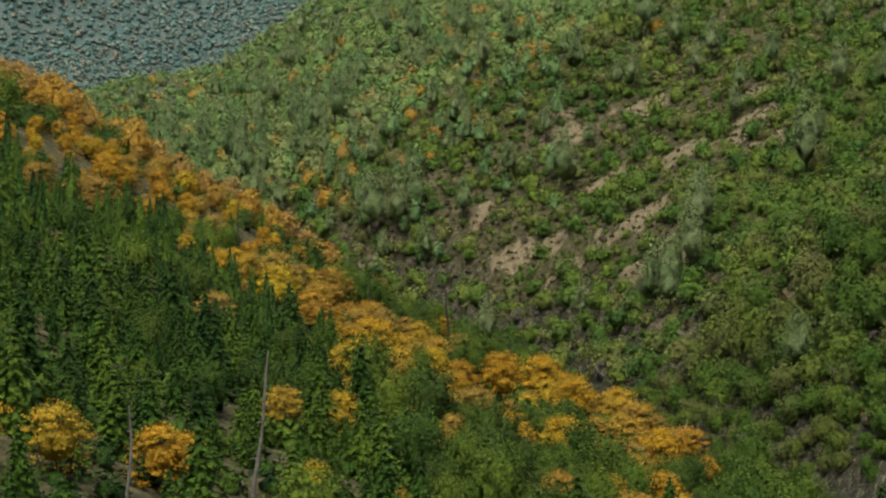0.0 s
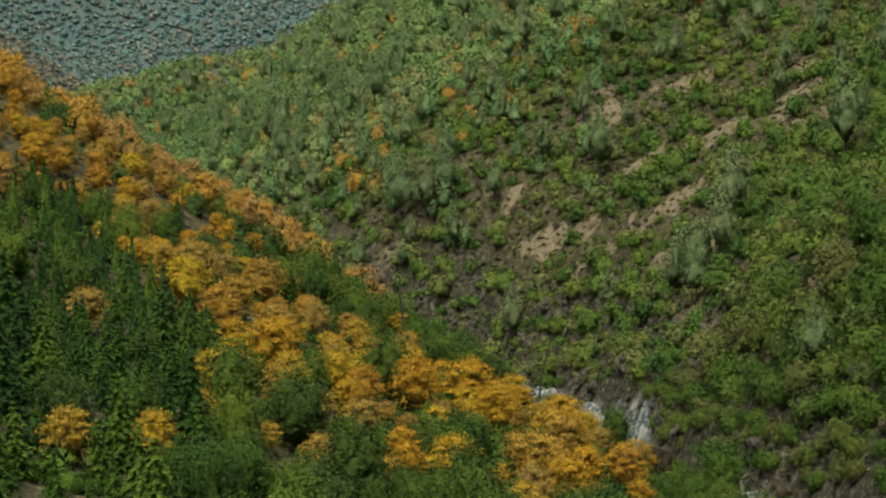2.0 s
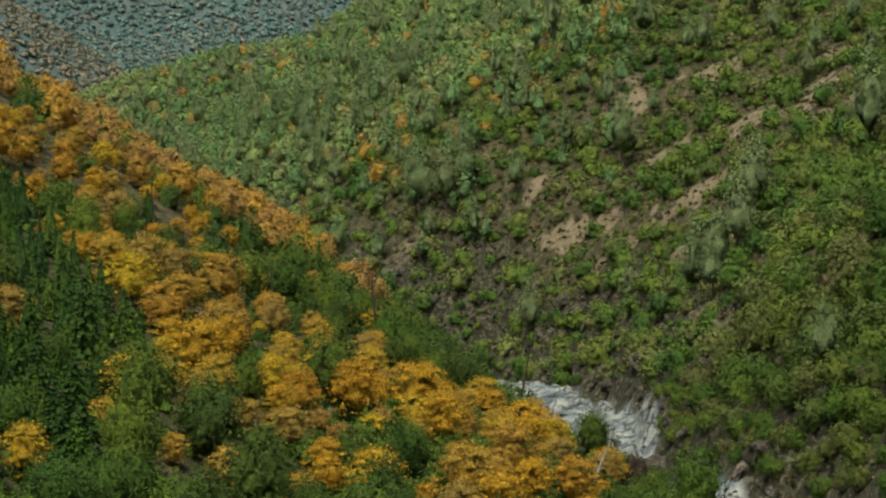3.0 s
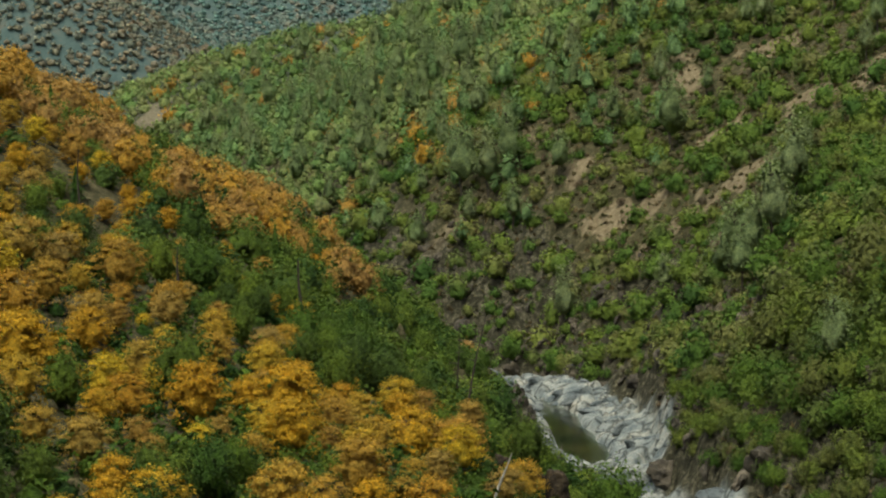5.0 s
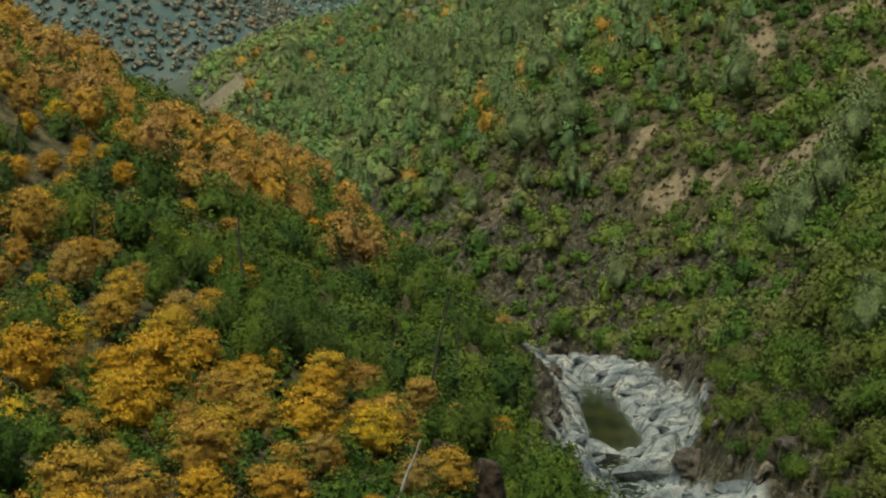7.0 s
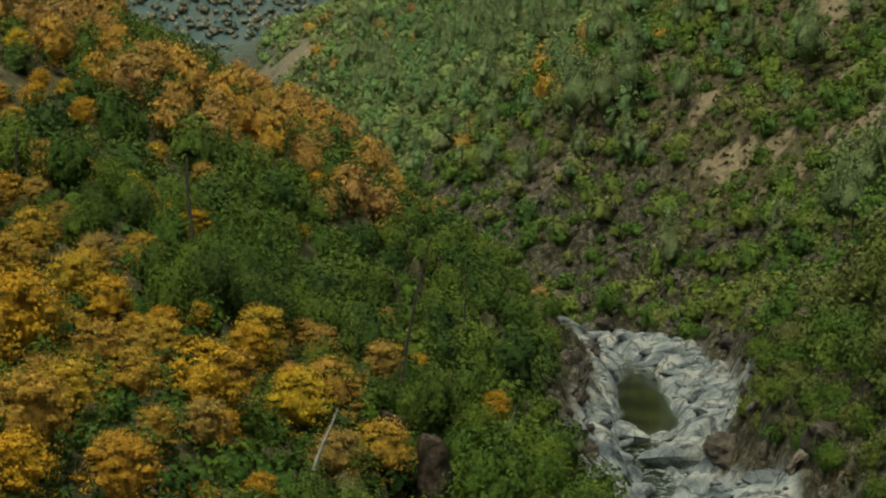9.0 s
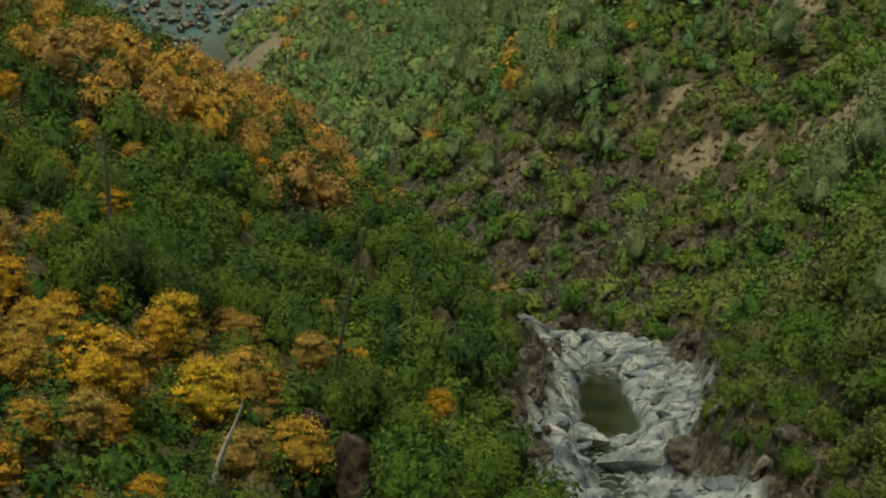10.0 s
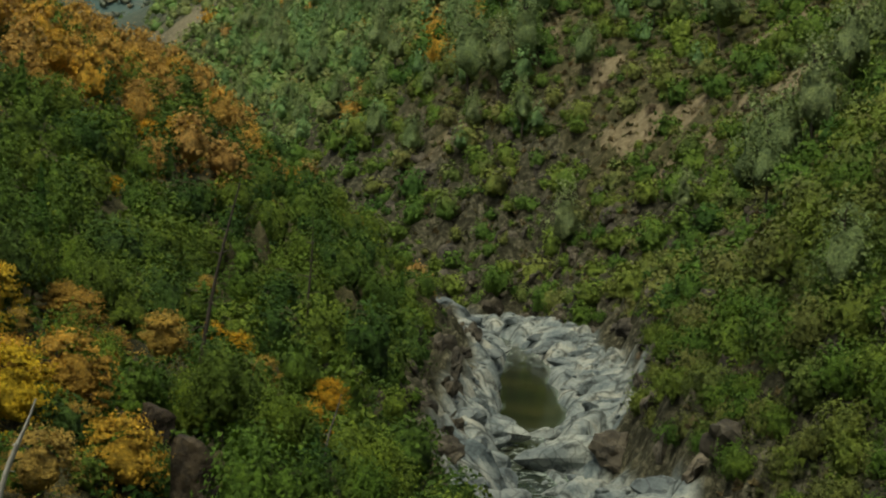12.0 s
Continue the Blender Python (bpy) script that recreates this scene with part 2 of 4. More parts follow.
# ---- the lie of the land ----
RIVER = [(125, -60), (100, 60), (74, 160), (50, 240), (32, 290), (25, 315), (20.5, 340), (16, 365), (11, 388), (1, 412), (-18, 436), (-48, 470),
         (-90, 545), (-130, 620), (-185, 700), (-260, 790), (-420, 880), (-900, 930)]
SLOPES = (0.709, 0.345, 0.3, 1.02, 0.567, 0.3)
SPURS = [(-48, 318, -1.2), (-108, 736, -9.9), (28, 511, 12.6), (78, 441, 10.8), (-42, 237, -6.7), (9, 434, -5.9), (52, 479, -10.7), (-16, 117, -2.5),
         (-158, 788, 15.0), (-17, 590, 4.0), (34, 406, -6.4), (29, 220, 11.8), (47, 380, -0.2), (-96, 793, -18.1), (8, 470, -0.6), (7, 603,
         -2.6), (13, 187, -6.9), (48, 295, -0.6), (-1, 409, -0.1), (11, 243, -5.5), (-16, 148, -1.3), (15, 354, 4.4), (40, 790, -5.2), (20,
         700, 0.6), (-10, 650, -1.3), (-60, 280, 9.3), (-75, 330, 15.0), (-60, 385, -1.1), (-100, 390, 1.6), (-40, 350, -3.9), (-140, 805,
         -2.0), (-50, 800, 11.7), (-5, 800, 7.4), (-30, 420, 7.7), (-62, 240, 10.9), (60, 400, 2.7), (90, 500, 1.0)]


def river_line(c, k=8):
    c = np.array(c, float)
    q = np.vstack([2 * c[0] - c[1], c, 2 * c[-1] - c[-2]])
    out = []
    for i in range(1, len(q) - 2):
        a, b, d, e = q[i - 1:i + 3]
        for t in np.arange(k) / k:
            out.append(0.5 * (2 * b + (d - a) * t + (2 * a - 5 * b + 4 * d - e) * t * t + (3 * b - a - 3 * d + e) * t ** 3))
    return np.array(out + [c[-1]])


LINE = river_line(RIVER)


def from_river(x, y):
    """Metres from the river's middle line, positive on its east bank."""
    x, y = np.asarray(x, float), np.asarray(y, float)
    best, side = np.full(x.shape, 1e9), np.zeros(x.shape)
    for (ax, ay), (bx, by) in zip(LINE[:-1], LINE[1:]):
        ux, uy = bx - ax, by - ay
        px, py = x - ax, y - ay
        t = np.clip((px * ux + py * uy) / (ux * ux + uy * uy), 0, 1)
        d2 = (px - t * ux) ** 2 + (py - t * uy) ** 2
        nearer = d2 < best
        best = np.where(nearer, d2, best)
        side = np.where(nearer, np.sign(px * uy - py * ux), side)
    return np.sqrt(best) * side


TABLES = {}


def table_of(seed, depth):
    if seed not in TABLES:
        TABLES[seed] = np.random.RandomState(seed).uniform(0, 1, (64, 64, depth))
    return TABLES[seed]


def wave(x, y, size, seed):
    """Smooth value noise in -1..1."""
    grid = table_of(seed, 1)[..., 0] * 2 - 1
    u, v = x / size + 1000, y / size + 1000
    i, j = np.floor(u).astype(int), np.floor(v).astype(int)
    f, g = u - i, v - j
    f, g = f * f * (3 - 2 * f), g * g * (3 - 2 * g)
    a = lambda p, q: grid[p % 64, q % 64]
    return (a(i, j) * (1 - f) + a(i + 1, j) * f) * (1 - g) + (a(i, j + 1) * (1 - f) + a(i + 1, j + 1) * f) * g


def smooth(a, b, v):
    t = np.clip((v - a) / (b - a), 0, 1)
    return t * t * (3 - 2 * t)


def blocks(x, y, size, seed):
    """Jointed rock: each cell a block of its own height, with a groove round it."""
    table = table_of(seed, 3)
    u, v = x / size + 1000, y / size + 1000
    i, j = np.floor(u).astype(int), np.floor(v).astype(int)
    first, second, top = np.full(u.shape, 9.0), np.full(u.shape, 9.0), np.zeros(u.shape)
    for a in (-1, 0, 1):
        for c in (-1, 0, 1):
            cell = table[(i + a) % 64, (j + c) % 64]
            q = np.hypot(i + a + cell[..., 0] - u, j + c + cell[..., 1] - v)
            nearest = q < first
            second = np.where(nearest, first, np.minimum(second, q))
            top = np.where(nearest, cell[..., 2], top)
            first = np.where(nearest, q, first)
    return top - 0.5 - 0.35 * (1 - smooth(0.0, 0.14, second - first)) - 0.25 * first


def channel(y):
    """Half the width of the water: wide at the pool, a throat above it."""
    return np.interp(y, [285, 320, 338, 347, 358, 372, 386, 398, 430], [2.2, 1.9, 2.1, 3.9, 3.9, 3.2, 2.3, 1.2, 1.2])


def east_edge(y):
    """How far the bare slabs reach up the east bank."""
    return np.interp(y, [285, 300, 312, 326, 340, 352, 372, 398, 412, 425, 432], [11.5, 11, 10, 8.5, 10, 12, 12.5, 11, 7.5, 4.5, 3.5])


def land(x, y, d=None):
    x, y = np.asarray(x, float), np.asarray(y, float)
    if d is None:
        d = from_river(x, y)
    a = np.abs(d) - 8
    parts = (np.clip(a, 0, 35), np.clip(a - 35, 0, 85), np.clip(a - 120, 0, 400))
    west = sum(s * p for s, p in zip(SLOPES[:3], parts))
    east = sum(s * p for s, p in zip(SLOPES[3:], parts))
    z = np.where(d < 0, west, east)
    for sx, sy, h in SPURS:
        z = z + h * np.exp(-((x - sx) ** 2 + (y - sy) ** 2) / (2 * 42.0 ** 2))
    z = z - 30 * np.exp(-((x + 5) ** 2 + (y - 15) ** 2) / (2 * 50.0 ** 2))
    # far side of the valley and the mountains behind
    far = smooth(800, 930, y)
    spur = np.clip(0.6 * (-158 - x), 0, 95) * smooth(930, 1050, y) * (1 - 0.6 * smooth(1080, 1250, y))
    hill = 10 + 200 * smooth(1040, 1540, y) + 0.16 * np.clip(y - 1540, 0, 900) + 0.06 * np.abs(x + 190) + spur + (20 * wave(x, y, 150, 5) + 8 * wave(x, y, 55, 6)) * smooth(950, 1200, y)
    z = z * (1 - far) + hill * far
    rough = smooth(10, 60, np.abs(d))
    z = z + rough * (2.2 * wave(x, y, 31, 1) + 1.0 * wave(x, y, 13, 2))
    near = 1 - smooth(22, 48, np.abs(d))
    bank = 0.15 + 0.85 * smooth(3.5, 8.5, np.abs(d))
    crag = 3.2 * (1 - np.abs(wave(x + 0.4 * y, y - 0.3 * x, 11, 3))) ** 3 + 2.2 * (1 - np.abs(wave(x - 0.3 * y, y + 0.4 * x, 4.6, 4))) ** 2 + 0.9 * (1 - np.abs(wave(x, y, 2.2, 7))) ** 2
    z = z + near * bank * (0.75 * crag - 1.2 + 2.6 * blocks(0.7 * x + 0.3 * y, y - 0.4 * x, 3.6, 57) + 1.2 * blocks(x, 0.7 * y, 1.7, 58)) - 0.3 * near
    # the scoured bed: a channel and a pool between folded slabs of bedrock
    w = np.abs(d + 0.7 * wave(x, y, 13, 8)) + 1.0 * wave(x, y, 5.5, 9)
    pool = smooth(340, 348, y) * (1 - smooth(386, 396, y))
    half = channel(y)
    floor = -2.95 - 1.3 * pool + 1.35 * pool * smooth(0.9, 2.4, d - 0.05 * (y - 365))
    step = smooth(half - 0.5, half + 0.8, w)
    bed = floor * (1 - step) + step * (-1.75 + np.where(d > 0, 0.3, 0.55) * np.clip(w - half, 0, 14))
    u, v = x + 1.8 * wave(x, y, 11, 51), y + 1.8 * wave(x, y, 11, 52)
    broken = 0.25 + 0.75 * smooth(-0.3, 0.4, wave(x, y, 12, 77))
    folds = 2.6 * blocks(0.5 * (0.8 * u + 0.6 * v), 0.8 * v - 0.6 * u, 6.5, 53) + broken * (1.5 * blocks(0.6 * (0.6 * u + 0.8 * v), 0.6 * v - 0.8 * u, 2.9, 54) + 0.5 * blocks(u, v, 1.4, 55)) + 0.9 * wave(u, v, 7, 56)
    bed = bed + (folds + 0.8) * smooth(half - 0.2, half + 2.2, w)
    here = np.where(d > 0, 1 - smooth(-1.5, 2.5, w - east_edge(y)), 1 - smooth(5.8, 8.5, w)) * smooth(250, 285, y) * (1 - smooth(430, 470, y))
    z = z * (1 - here) + bed * here
    return z


BARE = [(66, 420, 5), (32, 484, 7), (8, 470, 6), (43, 430, 6), (60, 323, 5), (-19, 476, 6), (65, 437, 8), (30, 436, 7), (-172, 755, 15), (-108, 736, 6),
        (52, 479, 6), (56, 448, 5), (40, 408, 7), (42, 372, 5), (16, 452, 5), (48, 392, 5), (36, 462, 5), (74, 455, 6), (24, 448, 4)]


def bareness(x, y):
    ragged = 0.5 * wave(x, y, 6, 13) + 0.35 * wave(x, y, 2.6, 14)
    v = smooth(0.35, 0.7, wave(x, y, 24, 11) * 0.55 + ragged * 0.7) * 0.45 * (y < 560) * (y > 345)
    for bx, by, r in BARE:
        q = np.hypot((x - bx) * 0.75 + 0.3 * (y - by), y - by) / (0.85 * r)
        v = np.maximum(v, 1 - smooth(0.5, 1.0, q + 1.3 * ragged))
    return v


def mesh_object(name, verts, faces, mat, smooth_shade=False, normals=None):
    me = bpy.data.meshes.new(name)
    verts, faces = np.asarray(verts, np.float32), np.asarray(faces, np.int32)
    k = faces.shape[1]
    me.vertices.add(len(verts))
    me.vertices.foreach_set("co", verts.ravel())
    me.loops.add(faces.size)
    me.loops.foreach_set("vertex_index", faces.ravel())
    me.polygons.add(len(faces))
    me.polygons.foreach_set("loop_start", np.arange(0, faces.size, k, dtype=np.int32))
    me.polygons.foreach_set("loop_total", np.full(len(faces), k, np.int32))
    me.polygons.foreach_set("use_smooth", np.full(len(faces), smooth_shade))
    me.update(calc_edges=True)
    if normals is not None:
        me.attributes.new("custom_normal", "FLOAT_VECTOR", "POINT").data.foreach_set("vector", np.asarray(normals, np.float32).ravel())
    me.materials.append(mat)
    return me


def spaced(parts):
    out = []
    for a, b, step in parts:
        out += list(np.arange(a, b, step))
    return np.array(out + [parts[-1][1]])


gx = spaced([(-2200, -700, 60), (-700, -260, 7), (-260, -70, 4.5), (-70, -14, 1.8), (-14, 56, 0.5), (56, 110, 1.8), (110, 200, 4), (200, 600, 25), (600, 1800, 80)])
gy = spaced([(-500, 60, 30), (60, 110, 5), (110, 290, 2.6), (290, 462, 0.55), (462, 500, 1.7), (500, 840, 3.8), (840, 1560, 7), (1560, 3600, 60)])
GX, GY = np.meshgrid(gx, gy)
GD = from_river(GX, GY)
GZ = land(GX, GY, GD)
nx, ny = len(gx), len(gy)
i = np.arange(nx * ny).reshape(ny, nx)
quads = np.stack([i[:-1, :-1], i[:-1, 1:], i[1:, 1:], i[1:, :-1]], -1).reshape(-1, 4)
me = mesh_object("ground", np.stack([GX, GY, GZ], -1).reshape(-1, 3), quads, GROUND, True)
flow = np.abs(GD)
jag_far = 3 * wave(GX, GY, 9, 23)
reach = smooth(250, 285, GY) * (1 - smooth(414, 430, GY + 2 * jag_far))
jag = 5 * wave(GX, GY, 14, 21) + 3 * wave(GX, GY, 5, 22)
bed_mask = np.where(GD > 0, 1 - smooth(-0.8, 0.8, flow + 0.5 * jag - east_edge(GY)), 1 - smooth(6, 8, flow + 0.4 * jag)) * reach
cliff_mask = np.where(GD > 0, 1 - smooth(24, 34, flow + 1.6 * jag), 1 - smooth(11, 15, flow + jag)) * 0.8
for name, mask in (("bare", bareness(GX, GY) * smooth(14, 22, np.where(GD > 0, GD, 0))), ("bedrock", bed_mask), ("cliff", cliff_mask), ("far_haze_woods", smooth(700, 900, GY))):
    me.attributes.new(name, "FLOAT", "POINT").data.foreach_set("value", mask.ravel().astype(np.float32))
ground = tagged(new("ground", me), "steep canyon slopes of soil, scree and bedrock", "ground", kind="structure")

# the river, one sheet in its channel
s = LINE[(LINE[:, 1] > 150) & (LINE[:, 1] < 520)]
s = np.stack([np.interp(np.linspace(0, len(s) - 1, 420), np.arange(len(s)), s[:, k]) for k in (0, 1)], -1)
tangent = np.gradient(s, axis=0)
tangent /= np.linalg.norm(tangent, axis=1)[:, None]
side = np.stack([tangent[:, 1], -tangent[:, 0]], -1)
across = np.linspace(-7, 7, 29)
wv = np.concatenate([(s[:, None] + side[:, None] * across[None, :, None]), np.full((420, 29, 1), -2.35)], -1)
i = np.arange(420 * 29).reshape(420, 29)
me = mesh_object("water", wv.reshape(-1, 3), np.stack([i[:-1, :-1], i[:-1, 1:], i[1:, 1:], i[1:, :-1]], -1).reshape(-1, 4), WATER, True)
rapids = np.clip(1 - smooth(338, 350, wv[..., 1]) + smooth(380, 390, wv[..., 1]), 0, 1)
depth = -2.35 - land(wv[..., 0], wv[..., 1])
me.attributes.new("shallow", "FLOAT", "POINT").data.foreach_set("value", (1 - smooth(0.05, 0.7, depth)).ravel().astype(np.float32))
me.attributes.new("rapids", "FLOAT", "POINT").data.foreach_set("value", rapids.ravel().astype(np.float32))
tagged(new("water", me), "dark green river pool with pale rapids between rocks", "river", kind="structure")


# ---- plants ----
def ball(level):
    bm = bmesh.new()
    bmesh.ops.create_icosphere(bm, subdivisions=level, radius=1.0)
    v = np.array([p.co for p in bm.verts])
    f = np.array([[p.index for p in q.verts] for q in bm.faces])
    bm.free()
    return v, f


BALLS = {k: ball(k) for k in (1, 2, 3, 4)}


def leaves(rng, centres, normals, size, tilt=0.6, slim=0.75, own=0.7):
    """One three-cornered leaf spray at every centre, roughly facing its normal."""
    n = len(centres)
    nrm = normals + rng.normal(0, tilt, (n, 3))
    nrm /= np.linalg.norm(nrm, axis=1)[:, None] + 1e-9
    u = np.cross(nrm, rng.normal(0, 1, (n, 3)))
    u /= np.linalg.norm(u, axis=1)[:, None] + 1e-9
    v = np.cross(nrm, u)
    k = size * rng.uniform(0.6, 1.45, (n, 1))
    corners = np.stack([centres - u * k - v * k * slim, centres + u * k - v * k * slim * 0.8, centres + v * k * 1.3 * slim + nrm * k * 0.35], 1)
    soft = normals / (np.linalg.norm(normals, axis=1)[:, None] + 1e-9) + own * nrm
    soft /= np.linalg.norm(soft, axis=1)[:, None] + 1e-9
    return corners.reshape(-1, 3), np.arange(n * 3).reshape(n, 3), np.repeat(soft, 3, 0)


def tube(path, radii, sides=6):
    path = np.array(path, float)
    out, n = [], len(path)
    along = np.gradient(path, axis=0)
    for p, r, t in zip(path, radii, along):
        t = t / np.linalg.norm(t)
        u = np.cross(t, (0.31, 0.95, 0.11))
        u /= np.linalg.norm(u)
        v = np.cross(t, u)
        a = np.arange(sides) * 2 * np.pi / sides
        out.append(p + r * (np.cos(a)[:, None] * u + np.sin(a)[:, None] * v))
    faces = [(k * sides + j, k * sides + (j + 1) % sides, (k + 1) * sides + (j + 1) % sides, (k + 1) * sides + j) for k in range(n - 1) for j in range(sides)]
    return np.concatenate(out), np.array(faces)


def join(pieces):
    """One mesh of several pieces: corners, faces and, for leaves, the crown's normals."""
    out, base = [], 0
    for v, f, *n in pieces:
        out.append((v, f + base, *n))
        base += len(v)
    return tuple(np.concatenate(some) for some in zip(*out))


def part(name, geometry, mat, parent, label="", smooth_shade=True):
    ob = new(name, mesh_object(name, geometry[0], geometry[1], mat, smooth_shade, *geometry[2:]))
    ob.parent = parent
    return tagged(ob, label)


def trunk_and_limbs(rng, height, radius, spread, limbs, first=0.3, lean=0.05):
    top = np.array([rng.normal(0, lean) * height, rng.normal(0, lean) * height, height])
    bend = rng.normal(0, 0.03 * height, 2)
    line = [top * t + np.array([bend[0], bend[1], 0]) * math.sin(t * math.pi) - np.array([0, 0, 0.8]) * (t == 0) for t in np.linspace(0, 1, 6)]
    pieces = [tube(line, radius * (1 - 0.8 * np.linspace(0, 1, 6)), 6)]
    for k in range(limbs):
        t = first + (0.95 - first) * k / max(limbs - 1, 1)
        a = k * 2.4 + rng.uniform(0, 1)
        base = np.array(line[0]) * 0 + top * t
        reach = spread * rng.uniform(0.6, 1.0) * (1.15 - 0.5 * t)
        end = base + np.array([math.cos(a) * reach, math.sin(a) * reach, reach * rng.uniform(0.35, 0.8)])
        mid = (base + end) / 2 + np.array([0, 0, 0.12 * reach])
        limb, faces = tube([base, mid, end], [radius * 0.4 * (1.1 - t * 0.5), radius * 0.25, radius * 0.08], 4)
        pieces.append((limb, faces))
    verts, faces = join(pieces)
    # each limb forks from the trunk at a shared corner
    for k in range(limbs):
        first_corner = 36 + 12 * k
        near = int(np.argmin(((verts[:36] - verts[first_corner]) ** 2).sum(1)))
        faces[faces == first_corner] = near
    return verts, faces


def clump_crown(rng, pads, count, size, flat=0.6, core=None, up=0.35, own=0.45, bulge=0.6):
    """A crown of leaf clumps. Each clump is x, y, z, radius, share of leaves, closed inside (1) or thin (0)."""
    pads = np.array(pads, float)
    centre = pads[:, :3].mean(0)
    squash = np.array((1, 1, flat))
    pieces = []
    share = pads[:, 4] * pads[:, 3] ** 2
    ball_v, ball_f = BALLS[1]
    for (x, y, z, r, _, closed), part_ in zip(pads, share / share.sum()):
        n = max(int(count * part_), 3)
        d = rng.normal(0, 1, (n, 3))
        d /= np.linalg.norm(d, axis=1)[:, None]
        d[:, 2] = np.where(d[:, 2] < -0.2, -d[:, 2], d[:, 2])
        p = np.array((x, y, z)) + d * squash * r * rng.uniform(0.5, 1.35, (n, 1))
        whole = p - centre
        whole /= np.linalg.norm(whole, axis=1)[:, None] + 1e-9
        pieces.append(leaves(rng, p, d * bulge + whole * (1.3 - bulge) + np.array((0, 0, up)), size, 0.6, 0.75, own))
        if closed > 0.5:
            v = ball_v * (0.48 * r * (1 + rng.normal(0, 0.14, (12, 1)))) * squash
            nrm = ball_v * 0.6 + whole.mean(0) * 0.6 + rng.normal(0, 0.15, (12, 3)) + np.array((0, 0, up))
            pieces.append((v + (x, y, z), ball_f, nrm / np.linalg.norm(nrm, axis=1)[:, None]))
    if core is not None:
        z, w, h, level = core
        ball_v, ball_f = BALLS[level]
        lump = np.array([noise.noise(Vector(q * 2.2 + centre + len(pads))) for q in ball_v])[:, None]
        v = ball_v * (1 + 0.3 * lump + rng.normal(0, 0.05, (len(ball_v), 1))) * np.array((w, w, h)) + np.array((0, 0, z))
        nrm = ball_v + rng.normal(0, 0.2, ball_v.shape) + np.array((0, 0, up))
        pieces.append((v, ball_f, nrm / np.linalg.norm(nrm, axis=1)[:, None]))
    return join(pieces)


def dome_crown(rng, half, middle, count, size, lump=0.3, level=2, own=0.45, inner=0.67, taper=0.0):
    """A dense rounded crown: leaves over a lumpy dome, with a closed inside. half: half its width and height."""
    shift = Vector(rng.uniform(0, 50, 3))
    scale = np.array((half[0], half[0], half[1]))

    def swell(d):
        return np.array([1 + lump * (0.8 * noise.noise(Vector(q) * 1.7 + shift) + 0.9 * noise.noise(Vector(q) * 3.8 + shift) + 0.8 * noise.noise(Vector(q) * 7.5 + shift)) for q in d])[:, None]

    d = rng.normal(0, 1, (count, 3))
    d /= np.linalg.norm(d, axis=1)[:, None]
    d[:, 2] = np.where(d[:, 2] < -0.45, -d[:, 2], d[:, 2])
    out = swell(d)
    turn = np.array([noise.noise_vector(Vector(q) * 3.6 + shift) for q in d])
    p = d * out * scale * (1.09 - 0.36 * rng.uniform(0, 1, (count, 1)) ** 2) + np.array((0, 0, middle))
    p[:, :2] *= 1 - taper * d[:, 2:]
    sprays = leaves(rng, p, d + 0.9 * turn + np.array((0, 0, 0.25)), size, 0.55, 0.75, own)
    v, f = BALLS[level]
    nrm = v + rng.normal(0, 0.55, v.shape) + np.array((0, 0, 0.2))
    heart = v * swell(v) * inner * scale * (1 + rng.normal(0, 0.09, (len(v), 1)))
    heart[:, :2] *= 1 - taper * v[:, 2:]
    core = (heart + np.array((0, 0, middle)), f, nrm / np.linalg.norm(nrm, axis=1)[:, None])
    return join([core, sprays])


def oak_pads(rng, height, width, low, n, thin):
    """Clumps on the limb ends of an oval crown, thinner low down."""
    pads = [(0, 0, height * 0.9, width * 0.2, 1, 1), (width * 0.12, -width * 0.1, height * 0.82, width * 0.2, 1, 1)]
    for k in range(n):
        f = (k + 0.5) / n
        a = 2.4 * k + rng.uniform(0, 0.9)
        out = width / 2 * math.sqrt(1 - 0.8 * f ** 2.2) * (0.62 + 0.38 * min(1, f / 0.3)) * rng.uniform(0.6, 0.95)
        low_down = f < 0.45
        pads.append((math.cos(a) * out, math.sin(a) * out, height * (low + (0.88 - low) * f), width * rng.uniform(0.1, 0.16),
                     thin if low_down else 1, 0 if low_down and thin < 0.9 else 1))
    return pads


def autumn_oak(name, seed, height, width, count, size, label, thin):
    rng = np.random.RandomState(seed)
    root = tagged(new(name), label, "tree", "autumn oaks on the slope")
    part("trunk", trunk_and_limbs(rng, height * 0.85, height * 0.026, width * 0.42, 8, 0.17), BARK, root)
    pads = oak_pads(rng, height, width, 0.12, 40, thin)
    part("crown", clump_crown(rng, pads, count, size, 0.5, (height * 0.52, width * 0.25, height * 0.25, 2), 0.3, 0.5, 0.5), ORANGE_LEAF, root)
    return root


def live_oak(name, seed, height, width, count, size):
    rng = np.random.RandomState(seed)
    root = tagged(new(name), "dense dark green live oak on the steep slope", "tree", "live oaks on the slope")
    part("trunk", trunk_and_limbs(rng, height * 0.8, height * 0.026, width * 0.35, 7, 0.15), BARK, root)
    part("crown", dome_crown(rng, (width / 2, height * 0.46), height * 0.52, count, size, 0.36, 3), OAK_LEAF, root)
    return root


